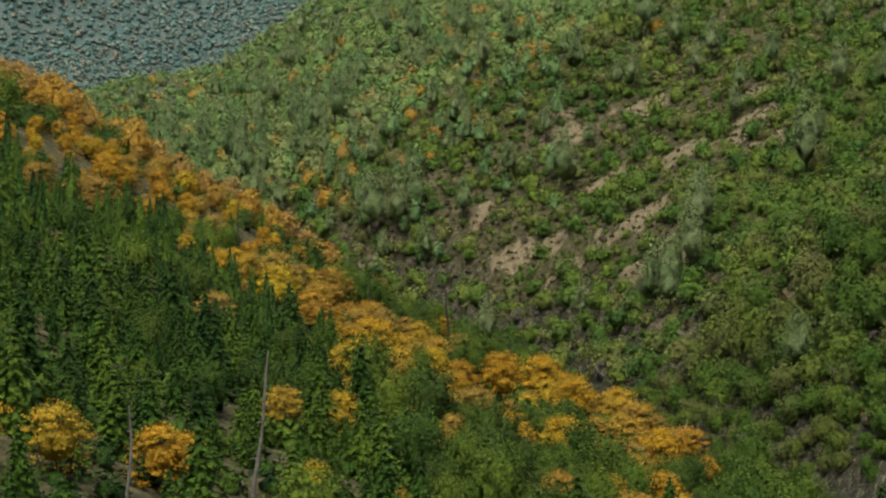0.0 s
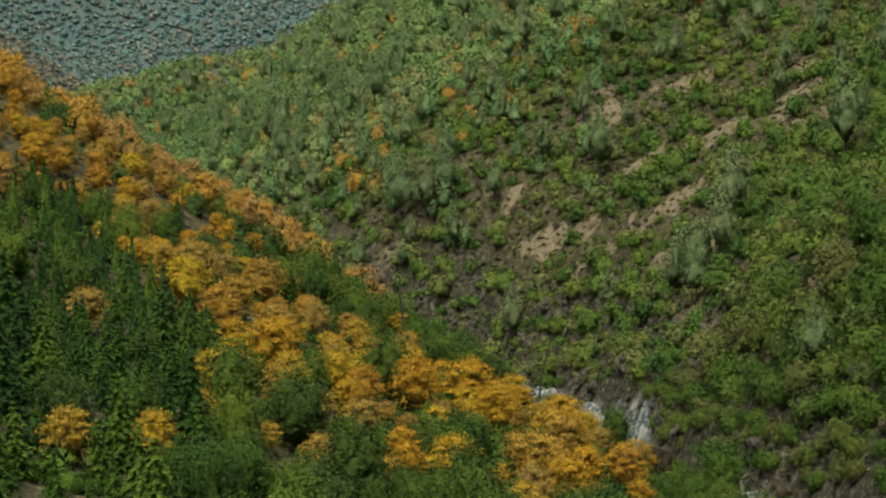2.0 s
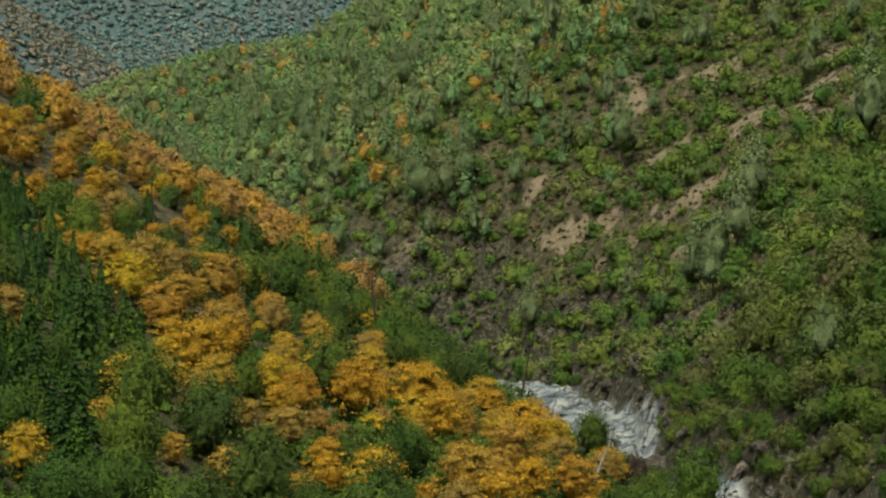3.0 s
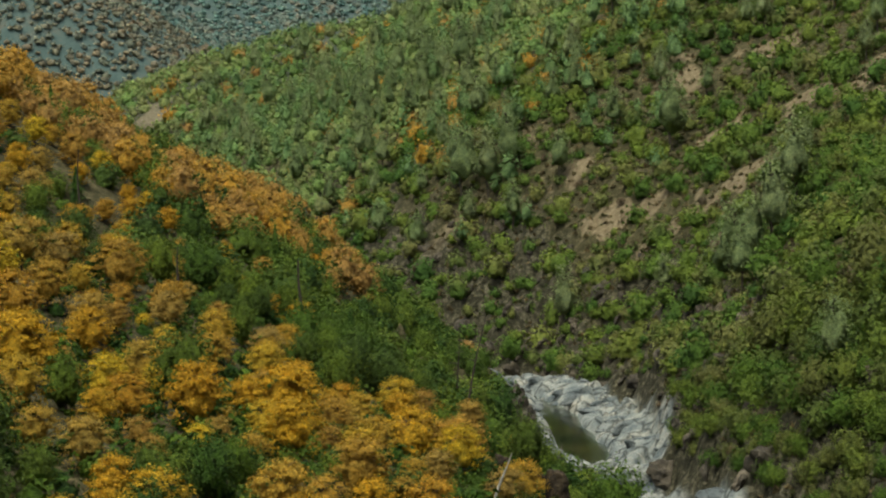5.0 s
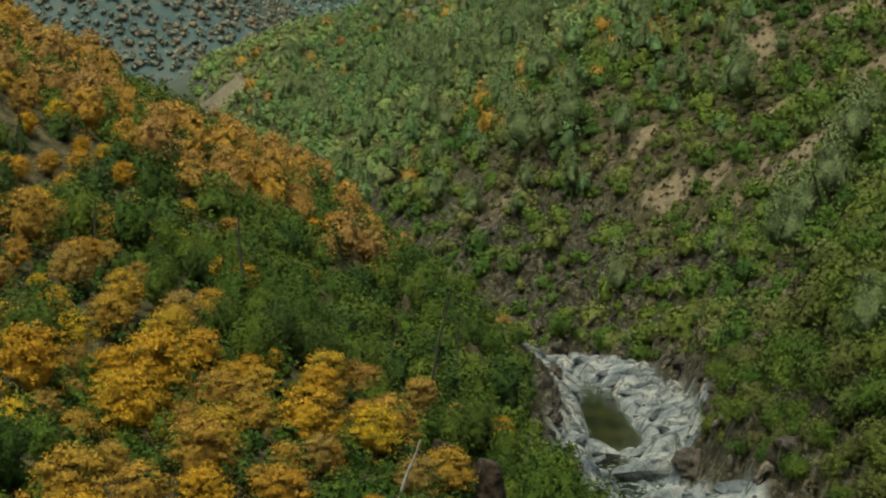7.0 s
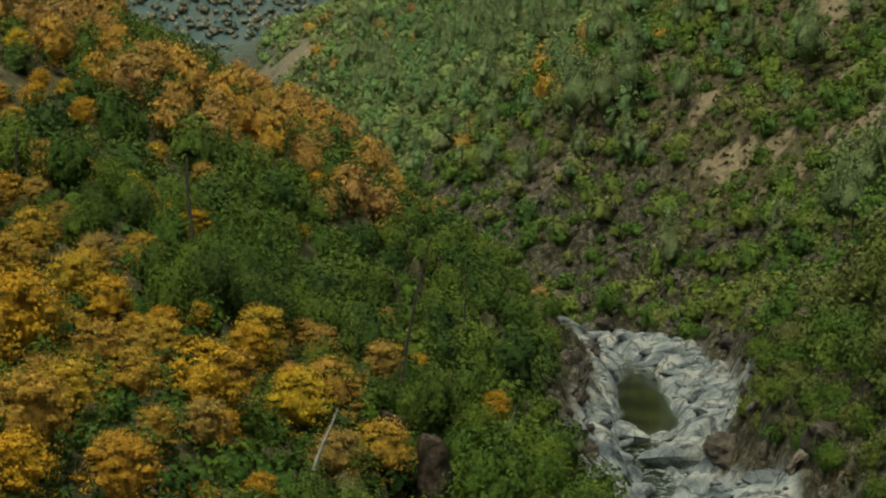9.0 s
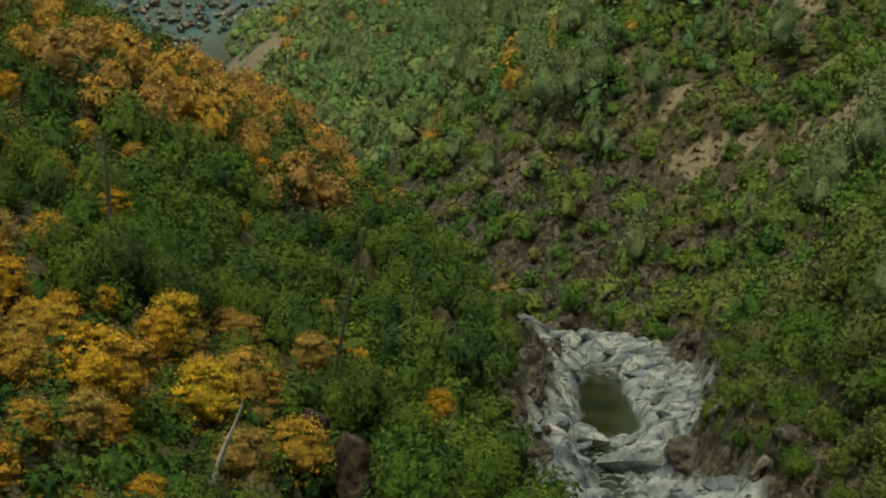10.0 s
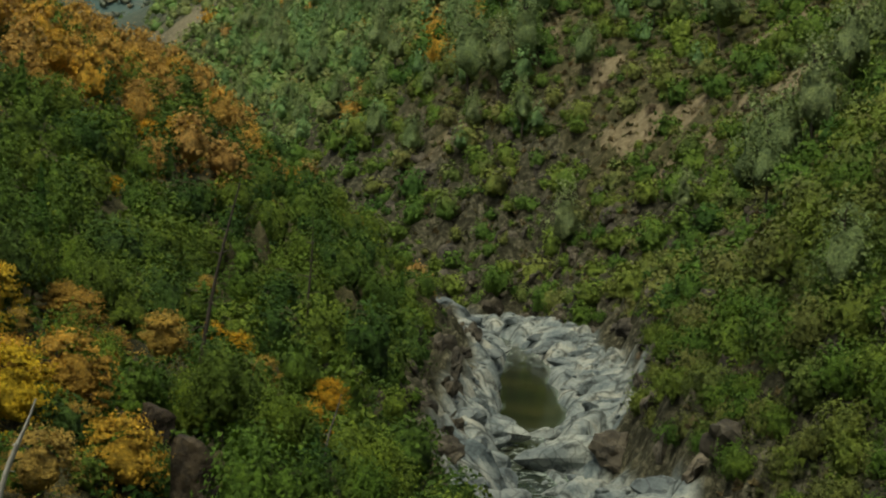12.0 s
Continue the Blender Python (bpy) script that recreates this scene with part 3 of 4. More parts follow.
def fir_geometry(rng, height, width, whorls, boughs, sprays, low):
    """Whorls of drooping boughs round a slim dark core."""
    rings, around = 6, 6
    hv, hf = [], []
    for k in range(rings):
        f = k / (rings - 1)
        for m in range(around):
            a = m * 2 * math.pi / around
            r = width / 2 * (1 - f) ** 0.9 * rng.uniform(0.4, 0.58) + 0.01 * width
            hv.append((math.cos(a) * r, math.sin(a) * r, height * (low + (0.97 - low) * f)))
    for k in range(rings - 1):
        for m in range(around):
            p, q = k * around + m, k * around + (m + 1) % around
            hf += [(p, q, q + around), (p, q + around, p + around)]
    c, nrm, big = [], [], []
    for k in range(whorls):
        f = (k + rng.uniform(-0.25, 0.25)) / whorls
        reach = width / 2 * ((1 - f) ** 0.85 + 0.03)
        for m in range(boughs):
            a = m * 2 * math.pi / boughs + k * 1.1 + rng.uniform(-0.3, 0.3)
            far = reach * rng.uniform(0.7, 1.12)
            for s in np.linspace(0.35, 1.0, sprays):
                b = a + rng.normal(0, 0.16)
                c.append((math.cos(b) * far * s, math.sin(b) * far * s, height * (low + (1 - low) * f) - 0.34 * far * s ** 1.6))
                nrm.append((math.cos(b) * 0.55, math.sin(b) * 0.55, 0.9))
                big.append(0.1 * far * (1.25 - 0.5 * s) + 0.02 * width)
    hv = np.array(hv)
    hn = hv * (1, 1, 0) / (width / 2) + (0, 0, 0.3)
    hn /= np.linalg.norm(hn, axis=1)[:, None]
    return join([(hv, np.array(hf), hn), leaves(rng, np.array(c), np.array(nrm), np.array(big)[:, None], 0.3, 0.7)])


def conifer(name, seed, height, width, leaf, label, category, group):
    """A straight trunk with whorls of boughs."""
    rng = np.random.RandomState(seed)
    root = tagged(new(name), label, category, group)
    part("trunk", trunk_and_limbs(rng, height * 0.97, height * 0.018, width * 0.3, 6, 0.2, 0.01), BARK, root)
    part("crown", fir_geometry(rng, height, width, 16, 7, 8, 0.06), leaf, root)
    return root


def grey_pine(name, seed, height, width, count, size, label, group):
    """A thin forked pine with an airy, uneven crown."""
    rng = np.random.RandomState(seed)
    root = tagged(new(name), label, "pine tree", group)
    part("trunk", trunk_and_limbs(rng, height * 0.95, height * 0.018, width * 0.4, 9, 0.3, 0.04), BARK, root)
    part("crown", dome_crown(rng, (width * 0.42, height * 0.42), height * 0.55, count, size, 0.36, 2, 0.4, 0.6, 0.45), PINE_LEAF, root)
    return root


def shrub_geometry(seed, count, size, tall=1.0, level=2, own=0.4, inner=0.68):
    """A shrub of unit width, an uneven dome closed to the ground."""
    return dome_crown(np.random.RandomState(seed), (0.46, 0.46 * tall), 0.2 * tall, count, size, 0.34, level, own, inner)


def scatter(rng, x0, x1, y0, y1, step):
    """Uneven but well-spread places: one in each cell, pushed about."""
    xs, ys = np.meshgrid(np.arange(x0, x1, step), np.arange(y0, y1, step))
    return np.stack([(xs + rng.uniform(0, step, xs.shape)).ravel(), (ys + rng.uniform(0, step, ys.shape)).ravel()], -1)


def height_at(x, y):
    return float(land(np.array([x]), np.array([y]))[0])


def stand(proto, x, y, scale=1.0, sink=0.3, used=set(), tall=1.0):
    """Puts the first use of a plant itself, then copies of it."""
    m = Matrix.LocRotScale((x, y, height_at(x, y) - sink), Euler((0, 0, (x * 7.3 + y * 3.1) % 6.28)), (scale, scale, scale * tall))
    if proto.name in used:
        return copy_thing(proto, m)
    used.add(proto.name)
    proto.matrix_basis = m
    return proto


oranges = [autumn_oak("autumn_oak", 100 + k, 6.2, 6.2, 2000, 0.105, lab, thin)
           for k, (lab, thin) in enumerate((("orange autumn oak with rust-brown lower leaves", 0.5), ("golden orange autumn oak with a broad crown", 1.0),
                                            ("brownish orange autumn oak with thinning leaves", 0.35), ("bright orange young autumn oak", 0.7)))]
firs = [conifer("fir_tree", 200 + k, 6.6, 3.7 + 0.4 * k, FIR_LEAF, "dark green fir tree with a pointed crown", "fir tree", "firs on the slope") for k in range(3)]
oaks = [live_oak("live_oak", 300 + k, 6.0 + 0.5 * (k % 3), 4.5, 1700, 0.105) for k in range(5)]
pines = [grey_pine("grey_pine", 400 + k, 11.5, 6.2, 1100, 0.14, "thin grey-green pine with an airy crown", "grey pines") for k in range(4)]
shrub_meshes = [shrub_geometry(500 + k, 800, 0.03, level=3) for k in range(5)]
scrub_meshes = [shrub_geometry(520 + k, 150, 0.056) for k in range(10)]
near_scrub = [shrub_geometry(580 + k, 290, 0.044) for k in range(8)]
far_meshes = [shrub_geometry(540 + k, 44, 0.08, level=1, own=0.3) for k in range(8)]

rng = np.random.RandomState(7)


def growth(name, meshes, places, rng, mat, label, category="shrubs"):
    """Many plants that nobody could count, as one growth: rows of x, y and width."""
    vs, fs, ns, base = [], [], [], 0
    places = np.asarray(places, float)
    z = land(places[:, 0], places[:, 1])
    for (x, y, w), h in zip(places, z):
        v, f, nr = meshes[rng.randint(len(meshes))]
        a = rng.uniform(0, 6.28)
        ca, sa = math.cos(a), math.sin(a)
        ns.append(np.stack([nr[:, 0] * ca - nr[:, 1] * sa, nr[:, 0] * sa + nr[:, 1] * ca, nr[:, 2]], -1))
        c, q = math.cos(a) * w, math.sin(a) * w
        t = w * rng.uniform(0.7, 1.15)
        vs.append(np.stack([v[:, 0] * c - v[:, 1] * q + x, v[:, 0] * q + v[:, 1] * c + y, v[:, 2] * t + h - 0.15], -1))
        fs.append(f + base)
        base += len(v)
    me = mesh_object(name, np.concatenate(vs), np.concatenate(fs), mat, True, np.concatenate(ns))
    hue = np.repeat(rng.uniform(0, 1, len(vs)), [len(v) for v in vs])
    me.attributes.new("plant", "FLOAT", "POINT").data.foreach_set("value", hue.astype(np.float32))
    tagged(new(name, me), label, category, kind="stuff")


# west slope: firs up the near spur, a belt of orange oaks, then green live oaks
cells = {}


def clear(x, y, r, cells=cells):
    """Keeps a place free of other trees; False where one stands too near."""
    i, j = int(x // 6), int(y // 6)
    for a in range(i - 1, i + 2):
        for c in range(j - 1, j + 2):
            for px, py, pr in cells.get((a, c), ()):
                if (px - x) ** 2 + (py - y) ** 2 < (0.5 * (pr + r)) ** 2:
                    return False
    cells.setdefault((i, j), []).append((x, y, r))
    return True


# open ground round the crag on the bank
for x, y in ((14.8, 252.6), (15.4, 249.5), (16, 246.5), (16.6, 243.5), (7.7, 299), (8.4, 295.5), (-11.6, 118.5), (-11.4, 115), (-11.2, 112), (-11, 109), (-17.2, 107), (-16.9, 104), (-16.6, 101), (23.9, 205.0), (24.2, 202), (0.5, 246), (1.2, 243), (7.3, 302), (22, 227.8), (25.4, 223.8), (27.6, 217.3), (28.4, 213.5), (29.2, 209.5), (22.8, 223.5)):
    clear(x, y, 2.4)
# single orange oaks that stand out among the green
for k, (x, y, sc) in enumerate([(20.1, 215.2, 0.75), (13.3, 238.3, 0.6), (17.3, 240.8, 0.6), (9.7, 270.7, 0.4), (5.1, 282.3, 0.4), (-11, 346, 0.85), (-14.7, 320.5, 0.8),
                                (-2.7, 294.5, 0.35), (-7, 293.5, 0.42), (-10.9, 260.5, 0.9), (-0.4, 248.6, 0.95), (9, 226.4, 0.85), (11.9, 239.3, 0.65), (4, 285, 0.35),
                                (-11.4, 139, 1.0), (-8.2, 123, 1.05), (-3.1, 123.8, 0.5), (-16.2, 112.5, 1.15), (-21.3, 108.5, 1.2), (3.2, 166.5, 0.5), (-43.5, 235, 0.7),
                                (-52, 251.6, 0.55), (-38.4, 199, 0.35), (-7.8, 164, 1.15), (-22, 189.6, 0.95), (-7.9, 146.5, 1.0), (-0.7, 158.2, 0.5)]):
    clear(x, y, 4.6 * sc)
    stand(oranges[k % 4], x, y, sc)
pts = scatter(rng, -110, 70, 98, 420, 1.9)
pts = pts[np.argsort(pts[:, 1])]
pd = from_river(pts[:, 0], pts[:, 1])
pw = wave(pts[:, 0], pts[:, 1], 15, 31)
many = {"orange": 0, "fir": 0, "oak": 0}
rest = {"orange": [], "oak": [], "fir": []}
for (x, y), d, w in zip(pts, pd, pw):
    if d > (-10 if y < 300 else -12.5) or x < -0.222 * y - 9 or (x > 38 and y < 200):
        continue
    edge = x + 3.5 + 0.16 * (y - 140) + 0.4 * max(y - 200, 0)
    ridge = 236 if x < -3 else 228 if x < 20 else 228 - 4 * (x - 20)
    if y < 121:
        orange, fir = 0.06, 0.6
    elif edge < 0 and y < 245:
        orange, fir = 0.0, 0.86
    elif y < 150:
        orange, fir = 0.3, 0.1
    elif y < ridge:
        orange, fir = (0.42 if y < 169 - 0.3 * x else 0.6 if y < 176 else 0.75 if y < 188 else 0.95), 0.03
    else:
        orange, fir = (0.88 if edge < 13 and d < -44 else 0.4 if d < -44 or (y > 300 and d < -30) else 0.0), 0.03
    q = rng.uniform() + (0.4 if y > ridge else 0.2) * w
    if x > 25 and y < 215:
        orange = 0.0
    kind = "orange" if q < orange else "fir" if rng.uniform() < fir else "oak"
    size = rng.uniform(0.6, 1.15) ** 1.1
    if kind == "orange" and 165 < y < ridge:
        size *= 1.25
    if not clear(x, y, {"orange": 3.7, "fir": 2.9, "oak": 3.9}[kind] * size):
        continue
    if kind == "fir" and many["fir"] < 300:
        stand(firs[many["fir"] % 3], x, y, size)
    elif kind == "orange" and many["orange"] < 275:
        stand(oranges[int(rng.randint(4))], x, y, size)
    elif kind == "oak" and many["oak"] < 300:
        stand(oaks[int(rng.randint(5))], x, y, size)
    else:
        rest[kind].append((x, y, (5.4 if kind != "fir" else 6.4) * size))
    many[kind] += 1
fir_meshes = [fir_geometry(np.random.RandomState(570 + k), 1.0, 0.52, 12, 6, 6, 0.05) for k in range(5)]
wood_meshes = []
for k in range(6):
    prng = np.random.RandomState(560 + k)
    wood_meshes.append(clump_crown(prng, oak_pads(prng, 1.15, 1.0, 0.06, 28, 0.8), 480, 0.03, 0.85, (0.56, 0.28, 0.32, 1), 0.3, 0.5, 0.35))
growth("autumn_woods", wood_meshes, rest["orange"], rng, AUTUMN_WOOD, "orange and brown autumn oaks along the ridge", "woods")
growth("fir_woods", fir_meshes, rest["fir"], rng, FIR_WOOD, "close-standing young green firs up the slope", "woods")
growth("oak_woods", [shrub_geometry(660 + k, 460, 0.036, 1.35) for k in range(6)], rest["oak"], rng, OAK_WOOD, "dense green live oaks on the steep bank", "woods")

# grey pines over the east slope
PINES = [(47, 378, 1.35), (-11, 478, 1.3), (42, 371, 1.0), (9, 431, 1.1), (-17, 482, 1.2), (40, 381, 1.0), (53, 298, 0.9), (50.5, 391, 1.3), (43.5, 379, 0.9), (28, 463, 1.1), (15.5, 477, 0.9), (-20, 492, 1.1), (-7, 479, 1.0),
         (69, 380, 1.2), (65, 485, 1.0), (58, 499, 1.1), (52, 516, 1.0), (-65, 614, 1.2), (-62, 604, 1.1), (-37, 591, 1.0), (-31, 580, 1.1), (-44, 602, 1.2)]
for k, (x, y, sc) in enumerate(PINES):
    stand(pines[k % 4], x, y, sc)
pts = scatter(rng, -150, 110, 390, 790, 13)
pd = from_river(pts[:, 0], pts[:, 1])
k = 0
for (x, y), d in zip(pts, pd):
    if 22 < d < 150 and rng.uniform() < (0.75 if y > 440 and x < 10 else 0.3) and k < 280:
        stand(pines[k % 4], x, y, rng.uniform(0.5, 1.0))
        k += 1
# the pine wood of the farther hillside
pine_meshes = []
for k in range(5):
    prng = np.random.RandomState(440 + k)
    pine_meshes.append(dome_crown(prng, (0.26, 0.42), 0.5, 130, 0.034, 0.34, 1, 0.3, 0.65, 0.45))
pts = scatter(rng, -150, 30, 450, 790, 7.5)
pd = from_river(pts[:, 0], pts[:, 1])
pts = pts[(pd > 18) & (pd < 130) & (rng.uniform(0, 1, len(pts)) < 0.42 + 0.4 * wave(pts[:, 0], pts[:, 1], 50, 42))]
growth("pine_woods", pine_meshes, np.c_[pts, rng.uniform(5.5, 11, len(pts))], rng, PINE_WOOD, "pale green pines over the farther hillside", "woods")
# orange oaks among them
hill_oaks = []
pts = scatter(rng, -170, 60, 500, 800, 11)
pd = from_river(pts[:, 0], pts[:, 1])
for (x, y), d in zip(pts, pd):
    if 25 < d < 150 and rng.uniform() < (0.55 if wave(np.array([x]), np.array([y]), 45, 41)[0] > 0.15 else 0.08):
        hill_oaks.append((x, y, rng.uniform(3.5, 6.5)))
for k, (x, y) in enumerate([(9, 672), (16, 583), (26, 583), (27, 543), (5, 579), (-6, 594), (-18, 604), (-26, 593), (1, 504), (-2, 498), (-26, 546), (-52, 615), (-94, 783),
                            (-78, 741), (-112, 783), (-99, 771), (-40, 541), (-34, 624), (-33, 520), (34, 551), (20, 599), (3, 558), (-17, 537), (-38, 537), (-132, 741), (-65, 645)]):
    for m in range(4 if k < 8 or 11 < k < 16 else 2):
        hill_oaks.append((x + rng.normal(0, 3.2), y + rng.normal(0, 4), rng.uniform(4.0, 6.6)))
hill_meshes = [shrub_geometry(740 + k, 120, 0.05, 1.2) for k in range(5)]
growth("hill_oaks", hill_meshes, hill_oaks, rng, AUTUMN_WOOD, "orange autumn oaks scattered over the farther hillside", "woods")

# east slope shrubs: the nearest as things, the rest as one growth
shrubs = []
for k, (v, f, n) in enumerate(shrub_meshes):
    me = mesh_object("shrub", v * 4.2, f, SHRUB_LEAF, True, n)
    shrubs.append(tagged(new("shrub", me), "rounded green chaparral shrub on the rocky slope", "shrub", "shrubs by the river"))
pts = np.concatenate([scatter(rng, -200, 130, 255, 850, 2.3), scatter(rng, 10, 90, 262, 420, 2.3)])
pd = from_river(pts[:, 0], pts[:, 1])
bare = bareness(pts[:, 0], pts[:, 1])
inside = (pts[:, 0] < 62 + 0.2 * (pts[:, 1] - 250)) & (pts[:, 0] > -0.235 * pts[:, 1] - 10)
open_ground = 0.2 * smooth(0.05, 0.5, wave(pts[:, 0], pts[:, 1], 15, 62)) * (pts[:, 1] < 470)
low_bank = 0.4 * (1 - smooth(15, 20, pd + 6 * wave(pts[:, 0], pts[:, 1], 12, 61)))
keep = inside & (pd > east_edge(pts[:, 1]) + 2.0) & (pd < np.where(pts[:, 1] > 560, 240, 150)) & (bare < 0.5) & (rng.uniform(0, 1, len(pts)) > np.maximum(np.maximum(bare * 0.85, open_ground), low_bank))
pts = pts[keep]
wide = 1.5 + 5.0 * rng.uniform(0, 1, len(pts)) ** 2.6 + np.where(pts[:, 1] > 540, 1.2, 0)
order = np.argsort(-wide)
pts, wide, pd = pts[order], wide[order], pd[keep][order]
room = {}
k = 0
nearby, places, distant = [], [], []
for (x, y), w, d in zip(pts, wide, pd):
    near = y + 0.6 * d < 352
    if near:
        w = min(w, 1.3 + 0.3 * (d - float(east_edge(y))))
    if not clear(x, y, (0.74 if near else 0.6) * w, room):
        continue
    if near and k < 300:
        stand(shrubs[k % 5], x, y, w / 4.2, 0.15)
        k += 1
    elif y < 430:
        nearby.append((x, y, w))
    elif y < 540:
        places.append((x, y, w))
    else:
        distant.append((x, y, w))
growth("chaparral", scrub_meshes, places, rng, SCRUB_LEAF, "dense green chaparral covering the canyon slope")
growth("riverside_chaparral", near_scrub, nearby, rng, SCRUB_LEAF, "dense green shrubs on the lower canyon slope")
growth("distant_chaparral", far_meshes, distant, rng, HILL_HAZE_LEAF, "green chaparral on the farther hillside, paled by haze in its colour")
pts = scatter(rng, -110, 60, 88, 420, 2.7)
pd = from_river(pts[:, 0], pts[:, 1])
ok = (pd < -9) & (pts[:, 0] > -0.222 * pts[:, 1] - 9) & (rng.uniform(0, 1, len(pts)) < np.where(pts[:, 1] < 250, 0.9, 0.3))
growth("undergrowth", far_meshes, np.c_[pts[ok], rng.uniform(1.5, 3.0, ok.sum())], rng, FIR_WOOD, "low green undergrowth between the trees")
pts = scatter(rng, 4, 44, 155, 228, 3.0)
pd = from_river(pts[:, 0], pts[:, 1])
pts = pts[pd < -12]
growth("bank_brush", near_scrub, np.c_[pts, rng.uniform(1.4, 3.2, len(pts))], rng, OAK_WOOD, "low green brush on the steep bank")
pts = scatter(rng, -420, 60, 430, 930, 6.5)
pd = from_river(pts[:, 0], pts[:, 1])
pts = pts[((pd < -10) | (pts[:, 1] > 850)) & (pts[:, 0] > -0.4 * pts[:, 1] - 15)]
growth("valley_woods", far_meshes, np.c_[pts, rng.uniform(5, 9, len(pts))], rng, OAK_WOOD, "green woods round the bend of the valley", "woods")
pts = scatter(rng, -700, 0, 900, 1500, 4.4)
pts = pts[(pts[:, 0] > -0.46 * pts[:, 1]) & (pts[:, 0] < -0.03 * pts[:, 1])]
bushes = [shrub_geometry(550 + k, 10, 0.12, 0.75, level=1, own=0.15) for k in range(8)]
# both distant growths carry painted haze in their leaf colours
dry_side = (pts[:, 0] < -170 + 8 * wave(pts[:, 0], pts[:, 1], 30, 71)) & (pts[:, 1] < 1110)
for name, some, mat, label in (("far_haze_woods", ~dry_side, FAR_HAZE_LEAF, "grey-green brush on distant hills with haze put into its colour"), ("far_oaks", dry_side, SPUR_HAZE_LEAF, "brown autumn woods on a distant spur with haze put into their colour")):
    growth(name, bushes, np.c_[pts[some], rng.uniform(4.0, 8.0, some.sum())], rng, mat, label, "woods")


# ---- rocks ----
def boulder_geometry(seed, cuts=10, jag=0.1):
    """A blocky stone: a ball cut by slanting planes, its faces worn uneven."""
    rng = np.random.RandomState(seed)
    v, f = BALLS[3]
    n = rng.normal(0, 1, (cuts, 3))
    n /= np.linalg.norm(n, axis=1)[:, None]
    h = rng.uniform(0.45, 0.8, cuts)
    dots = np.clip(v @ n.T, 0.02, 1)
    r = np.minimum((h / dots).min(1), 1.0)
    r = r * (1 + jag * np.array([noise.fractal(Vector(p * 1.7 + seed), 0.8, 2.1, 4) for p in v]))
    return v * r[:, None] * np.array((1.05, 0.8, 0.72)), f


boulders = []
for k in range(7):
    me = mesh_object("boulder", *boulder_geometry(600 + k), RIVER_ROCK, False)
    boulders.append(tagged(new("boulder", me), "pale grey water-worn boulder by the river", "boulder", "boulders along the river"))
pts = scatter(rng, -25, 60, 284, 432, 2.4)
pd = from_river(pts[:, 0], pts[:, 1])
k = 0
for (x, y), d in zip(pts, pd):
    pool, off = 342 < y < 396, abs(d) - float(channel(y))
    if -7.5 < d < float(east_edge(y)) and off > (0.9 if pool else -1.2) and k < 300 and rng.uniform() < (0.6 if off < 2.5 else 0.2) * (1.3 if y < 345 else 0.7):
        size = 0.45 + 1.35 * rng.uniform() ** 2
        m = Matrix.LocRotScale((x, y, height_at(x, y) - 0.1 * size), Euler((rng.uniform(-0.35, 0.35), rng.uniform(-0.35, 0.35), 0.6 + rng.normal(0, 0.5))), Vector((size * rng.uniform(1.1, 1.6), size, size * rng.uniform(0.8, 1.15))))
        if k < 7:
            boulders[k].matrix_basis = m
        else:
            copy_thing(boulders[k % 7], m)
        k += 1
# loose stones between them, past counting
stones = []
pts = scatter(rng, -25, 60, 284, 432, 1.25)
pd = from_river(pts[:, 0], pts[:, 1])
pts = pts[(pd > -7.5) & (pd < 11) & (np.abs(pd) > channel(pts[:, 1]) + np.where((pts[:, 1] > 340) & (pts[:, 1] < 396), 1.0, -0.6)) & (rng.uniform(0, 1, len(pts)) < 0.12)]
pz = land(pts[:, 0], pts[:, 1])
for (x, y), h in zip(pts, pz):
    v, f = BALLS[1]
    size = 0.18 + 0.45 * rng.uniform() ** 2
    v = v * (size * (1 + rng.normal(0, 0.14, (len(v), 1)))) * np.array((rng.uniform(1, 1.6), 1, 0.75))
    stones.append((v + (x, y, h), f))
tagged(new("river_stones", mesh_object("river_stones", *join(stones), RIVER_ROCK)), "loose pale grey stones along the river", "stones", kind="stuff")
outcrops = []
for k in range(5):
    me = mesh_object("rock_outcrop", *boulder_geometry(620 + k, 9, 0.45), CLIFF_ROCK, False)
    outcrops.append(tagged(new("rock_outcrop", me), "dark brown jagged rock outcrop on the slope", "rock", "outcrops on the slope"))
pts = scatter(rng, -30, 75, 285, 480, 4.3)
pd = from_river(pts[:, 0], pts[:, 1])
k = 0
for (x, y), d in zip(pts, pd):
    if (float(east_edge(y)) - 0.5 < d < 32 or -14 < d < -7) and k < 298 and rng.uniform() < 0.85:
        size = (0.6 if d > 20 else 0.9) + 1.3 * rng.uniform() ** 2
        m = Matrix.LocRotScale((x, y, height_at(x, y) - 0.15 * size), Euler((rng.uniform(-0.5, 0.5), rng.uniform(-0.5, 0.5), rng.uniform(0, 6))), Vector((size, size * 0.85, size * 1.25)))
        if k < 5:
            outcrops[k].matrix_basis = m
        else:
            copy_thing(outcrops[k % 5], m)
        k += 1


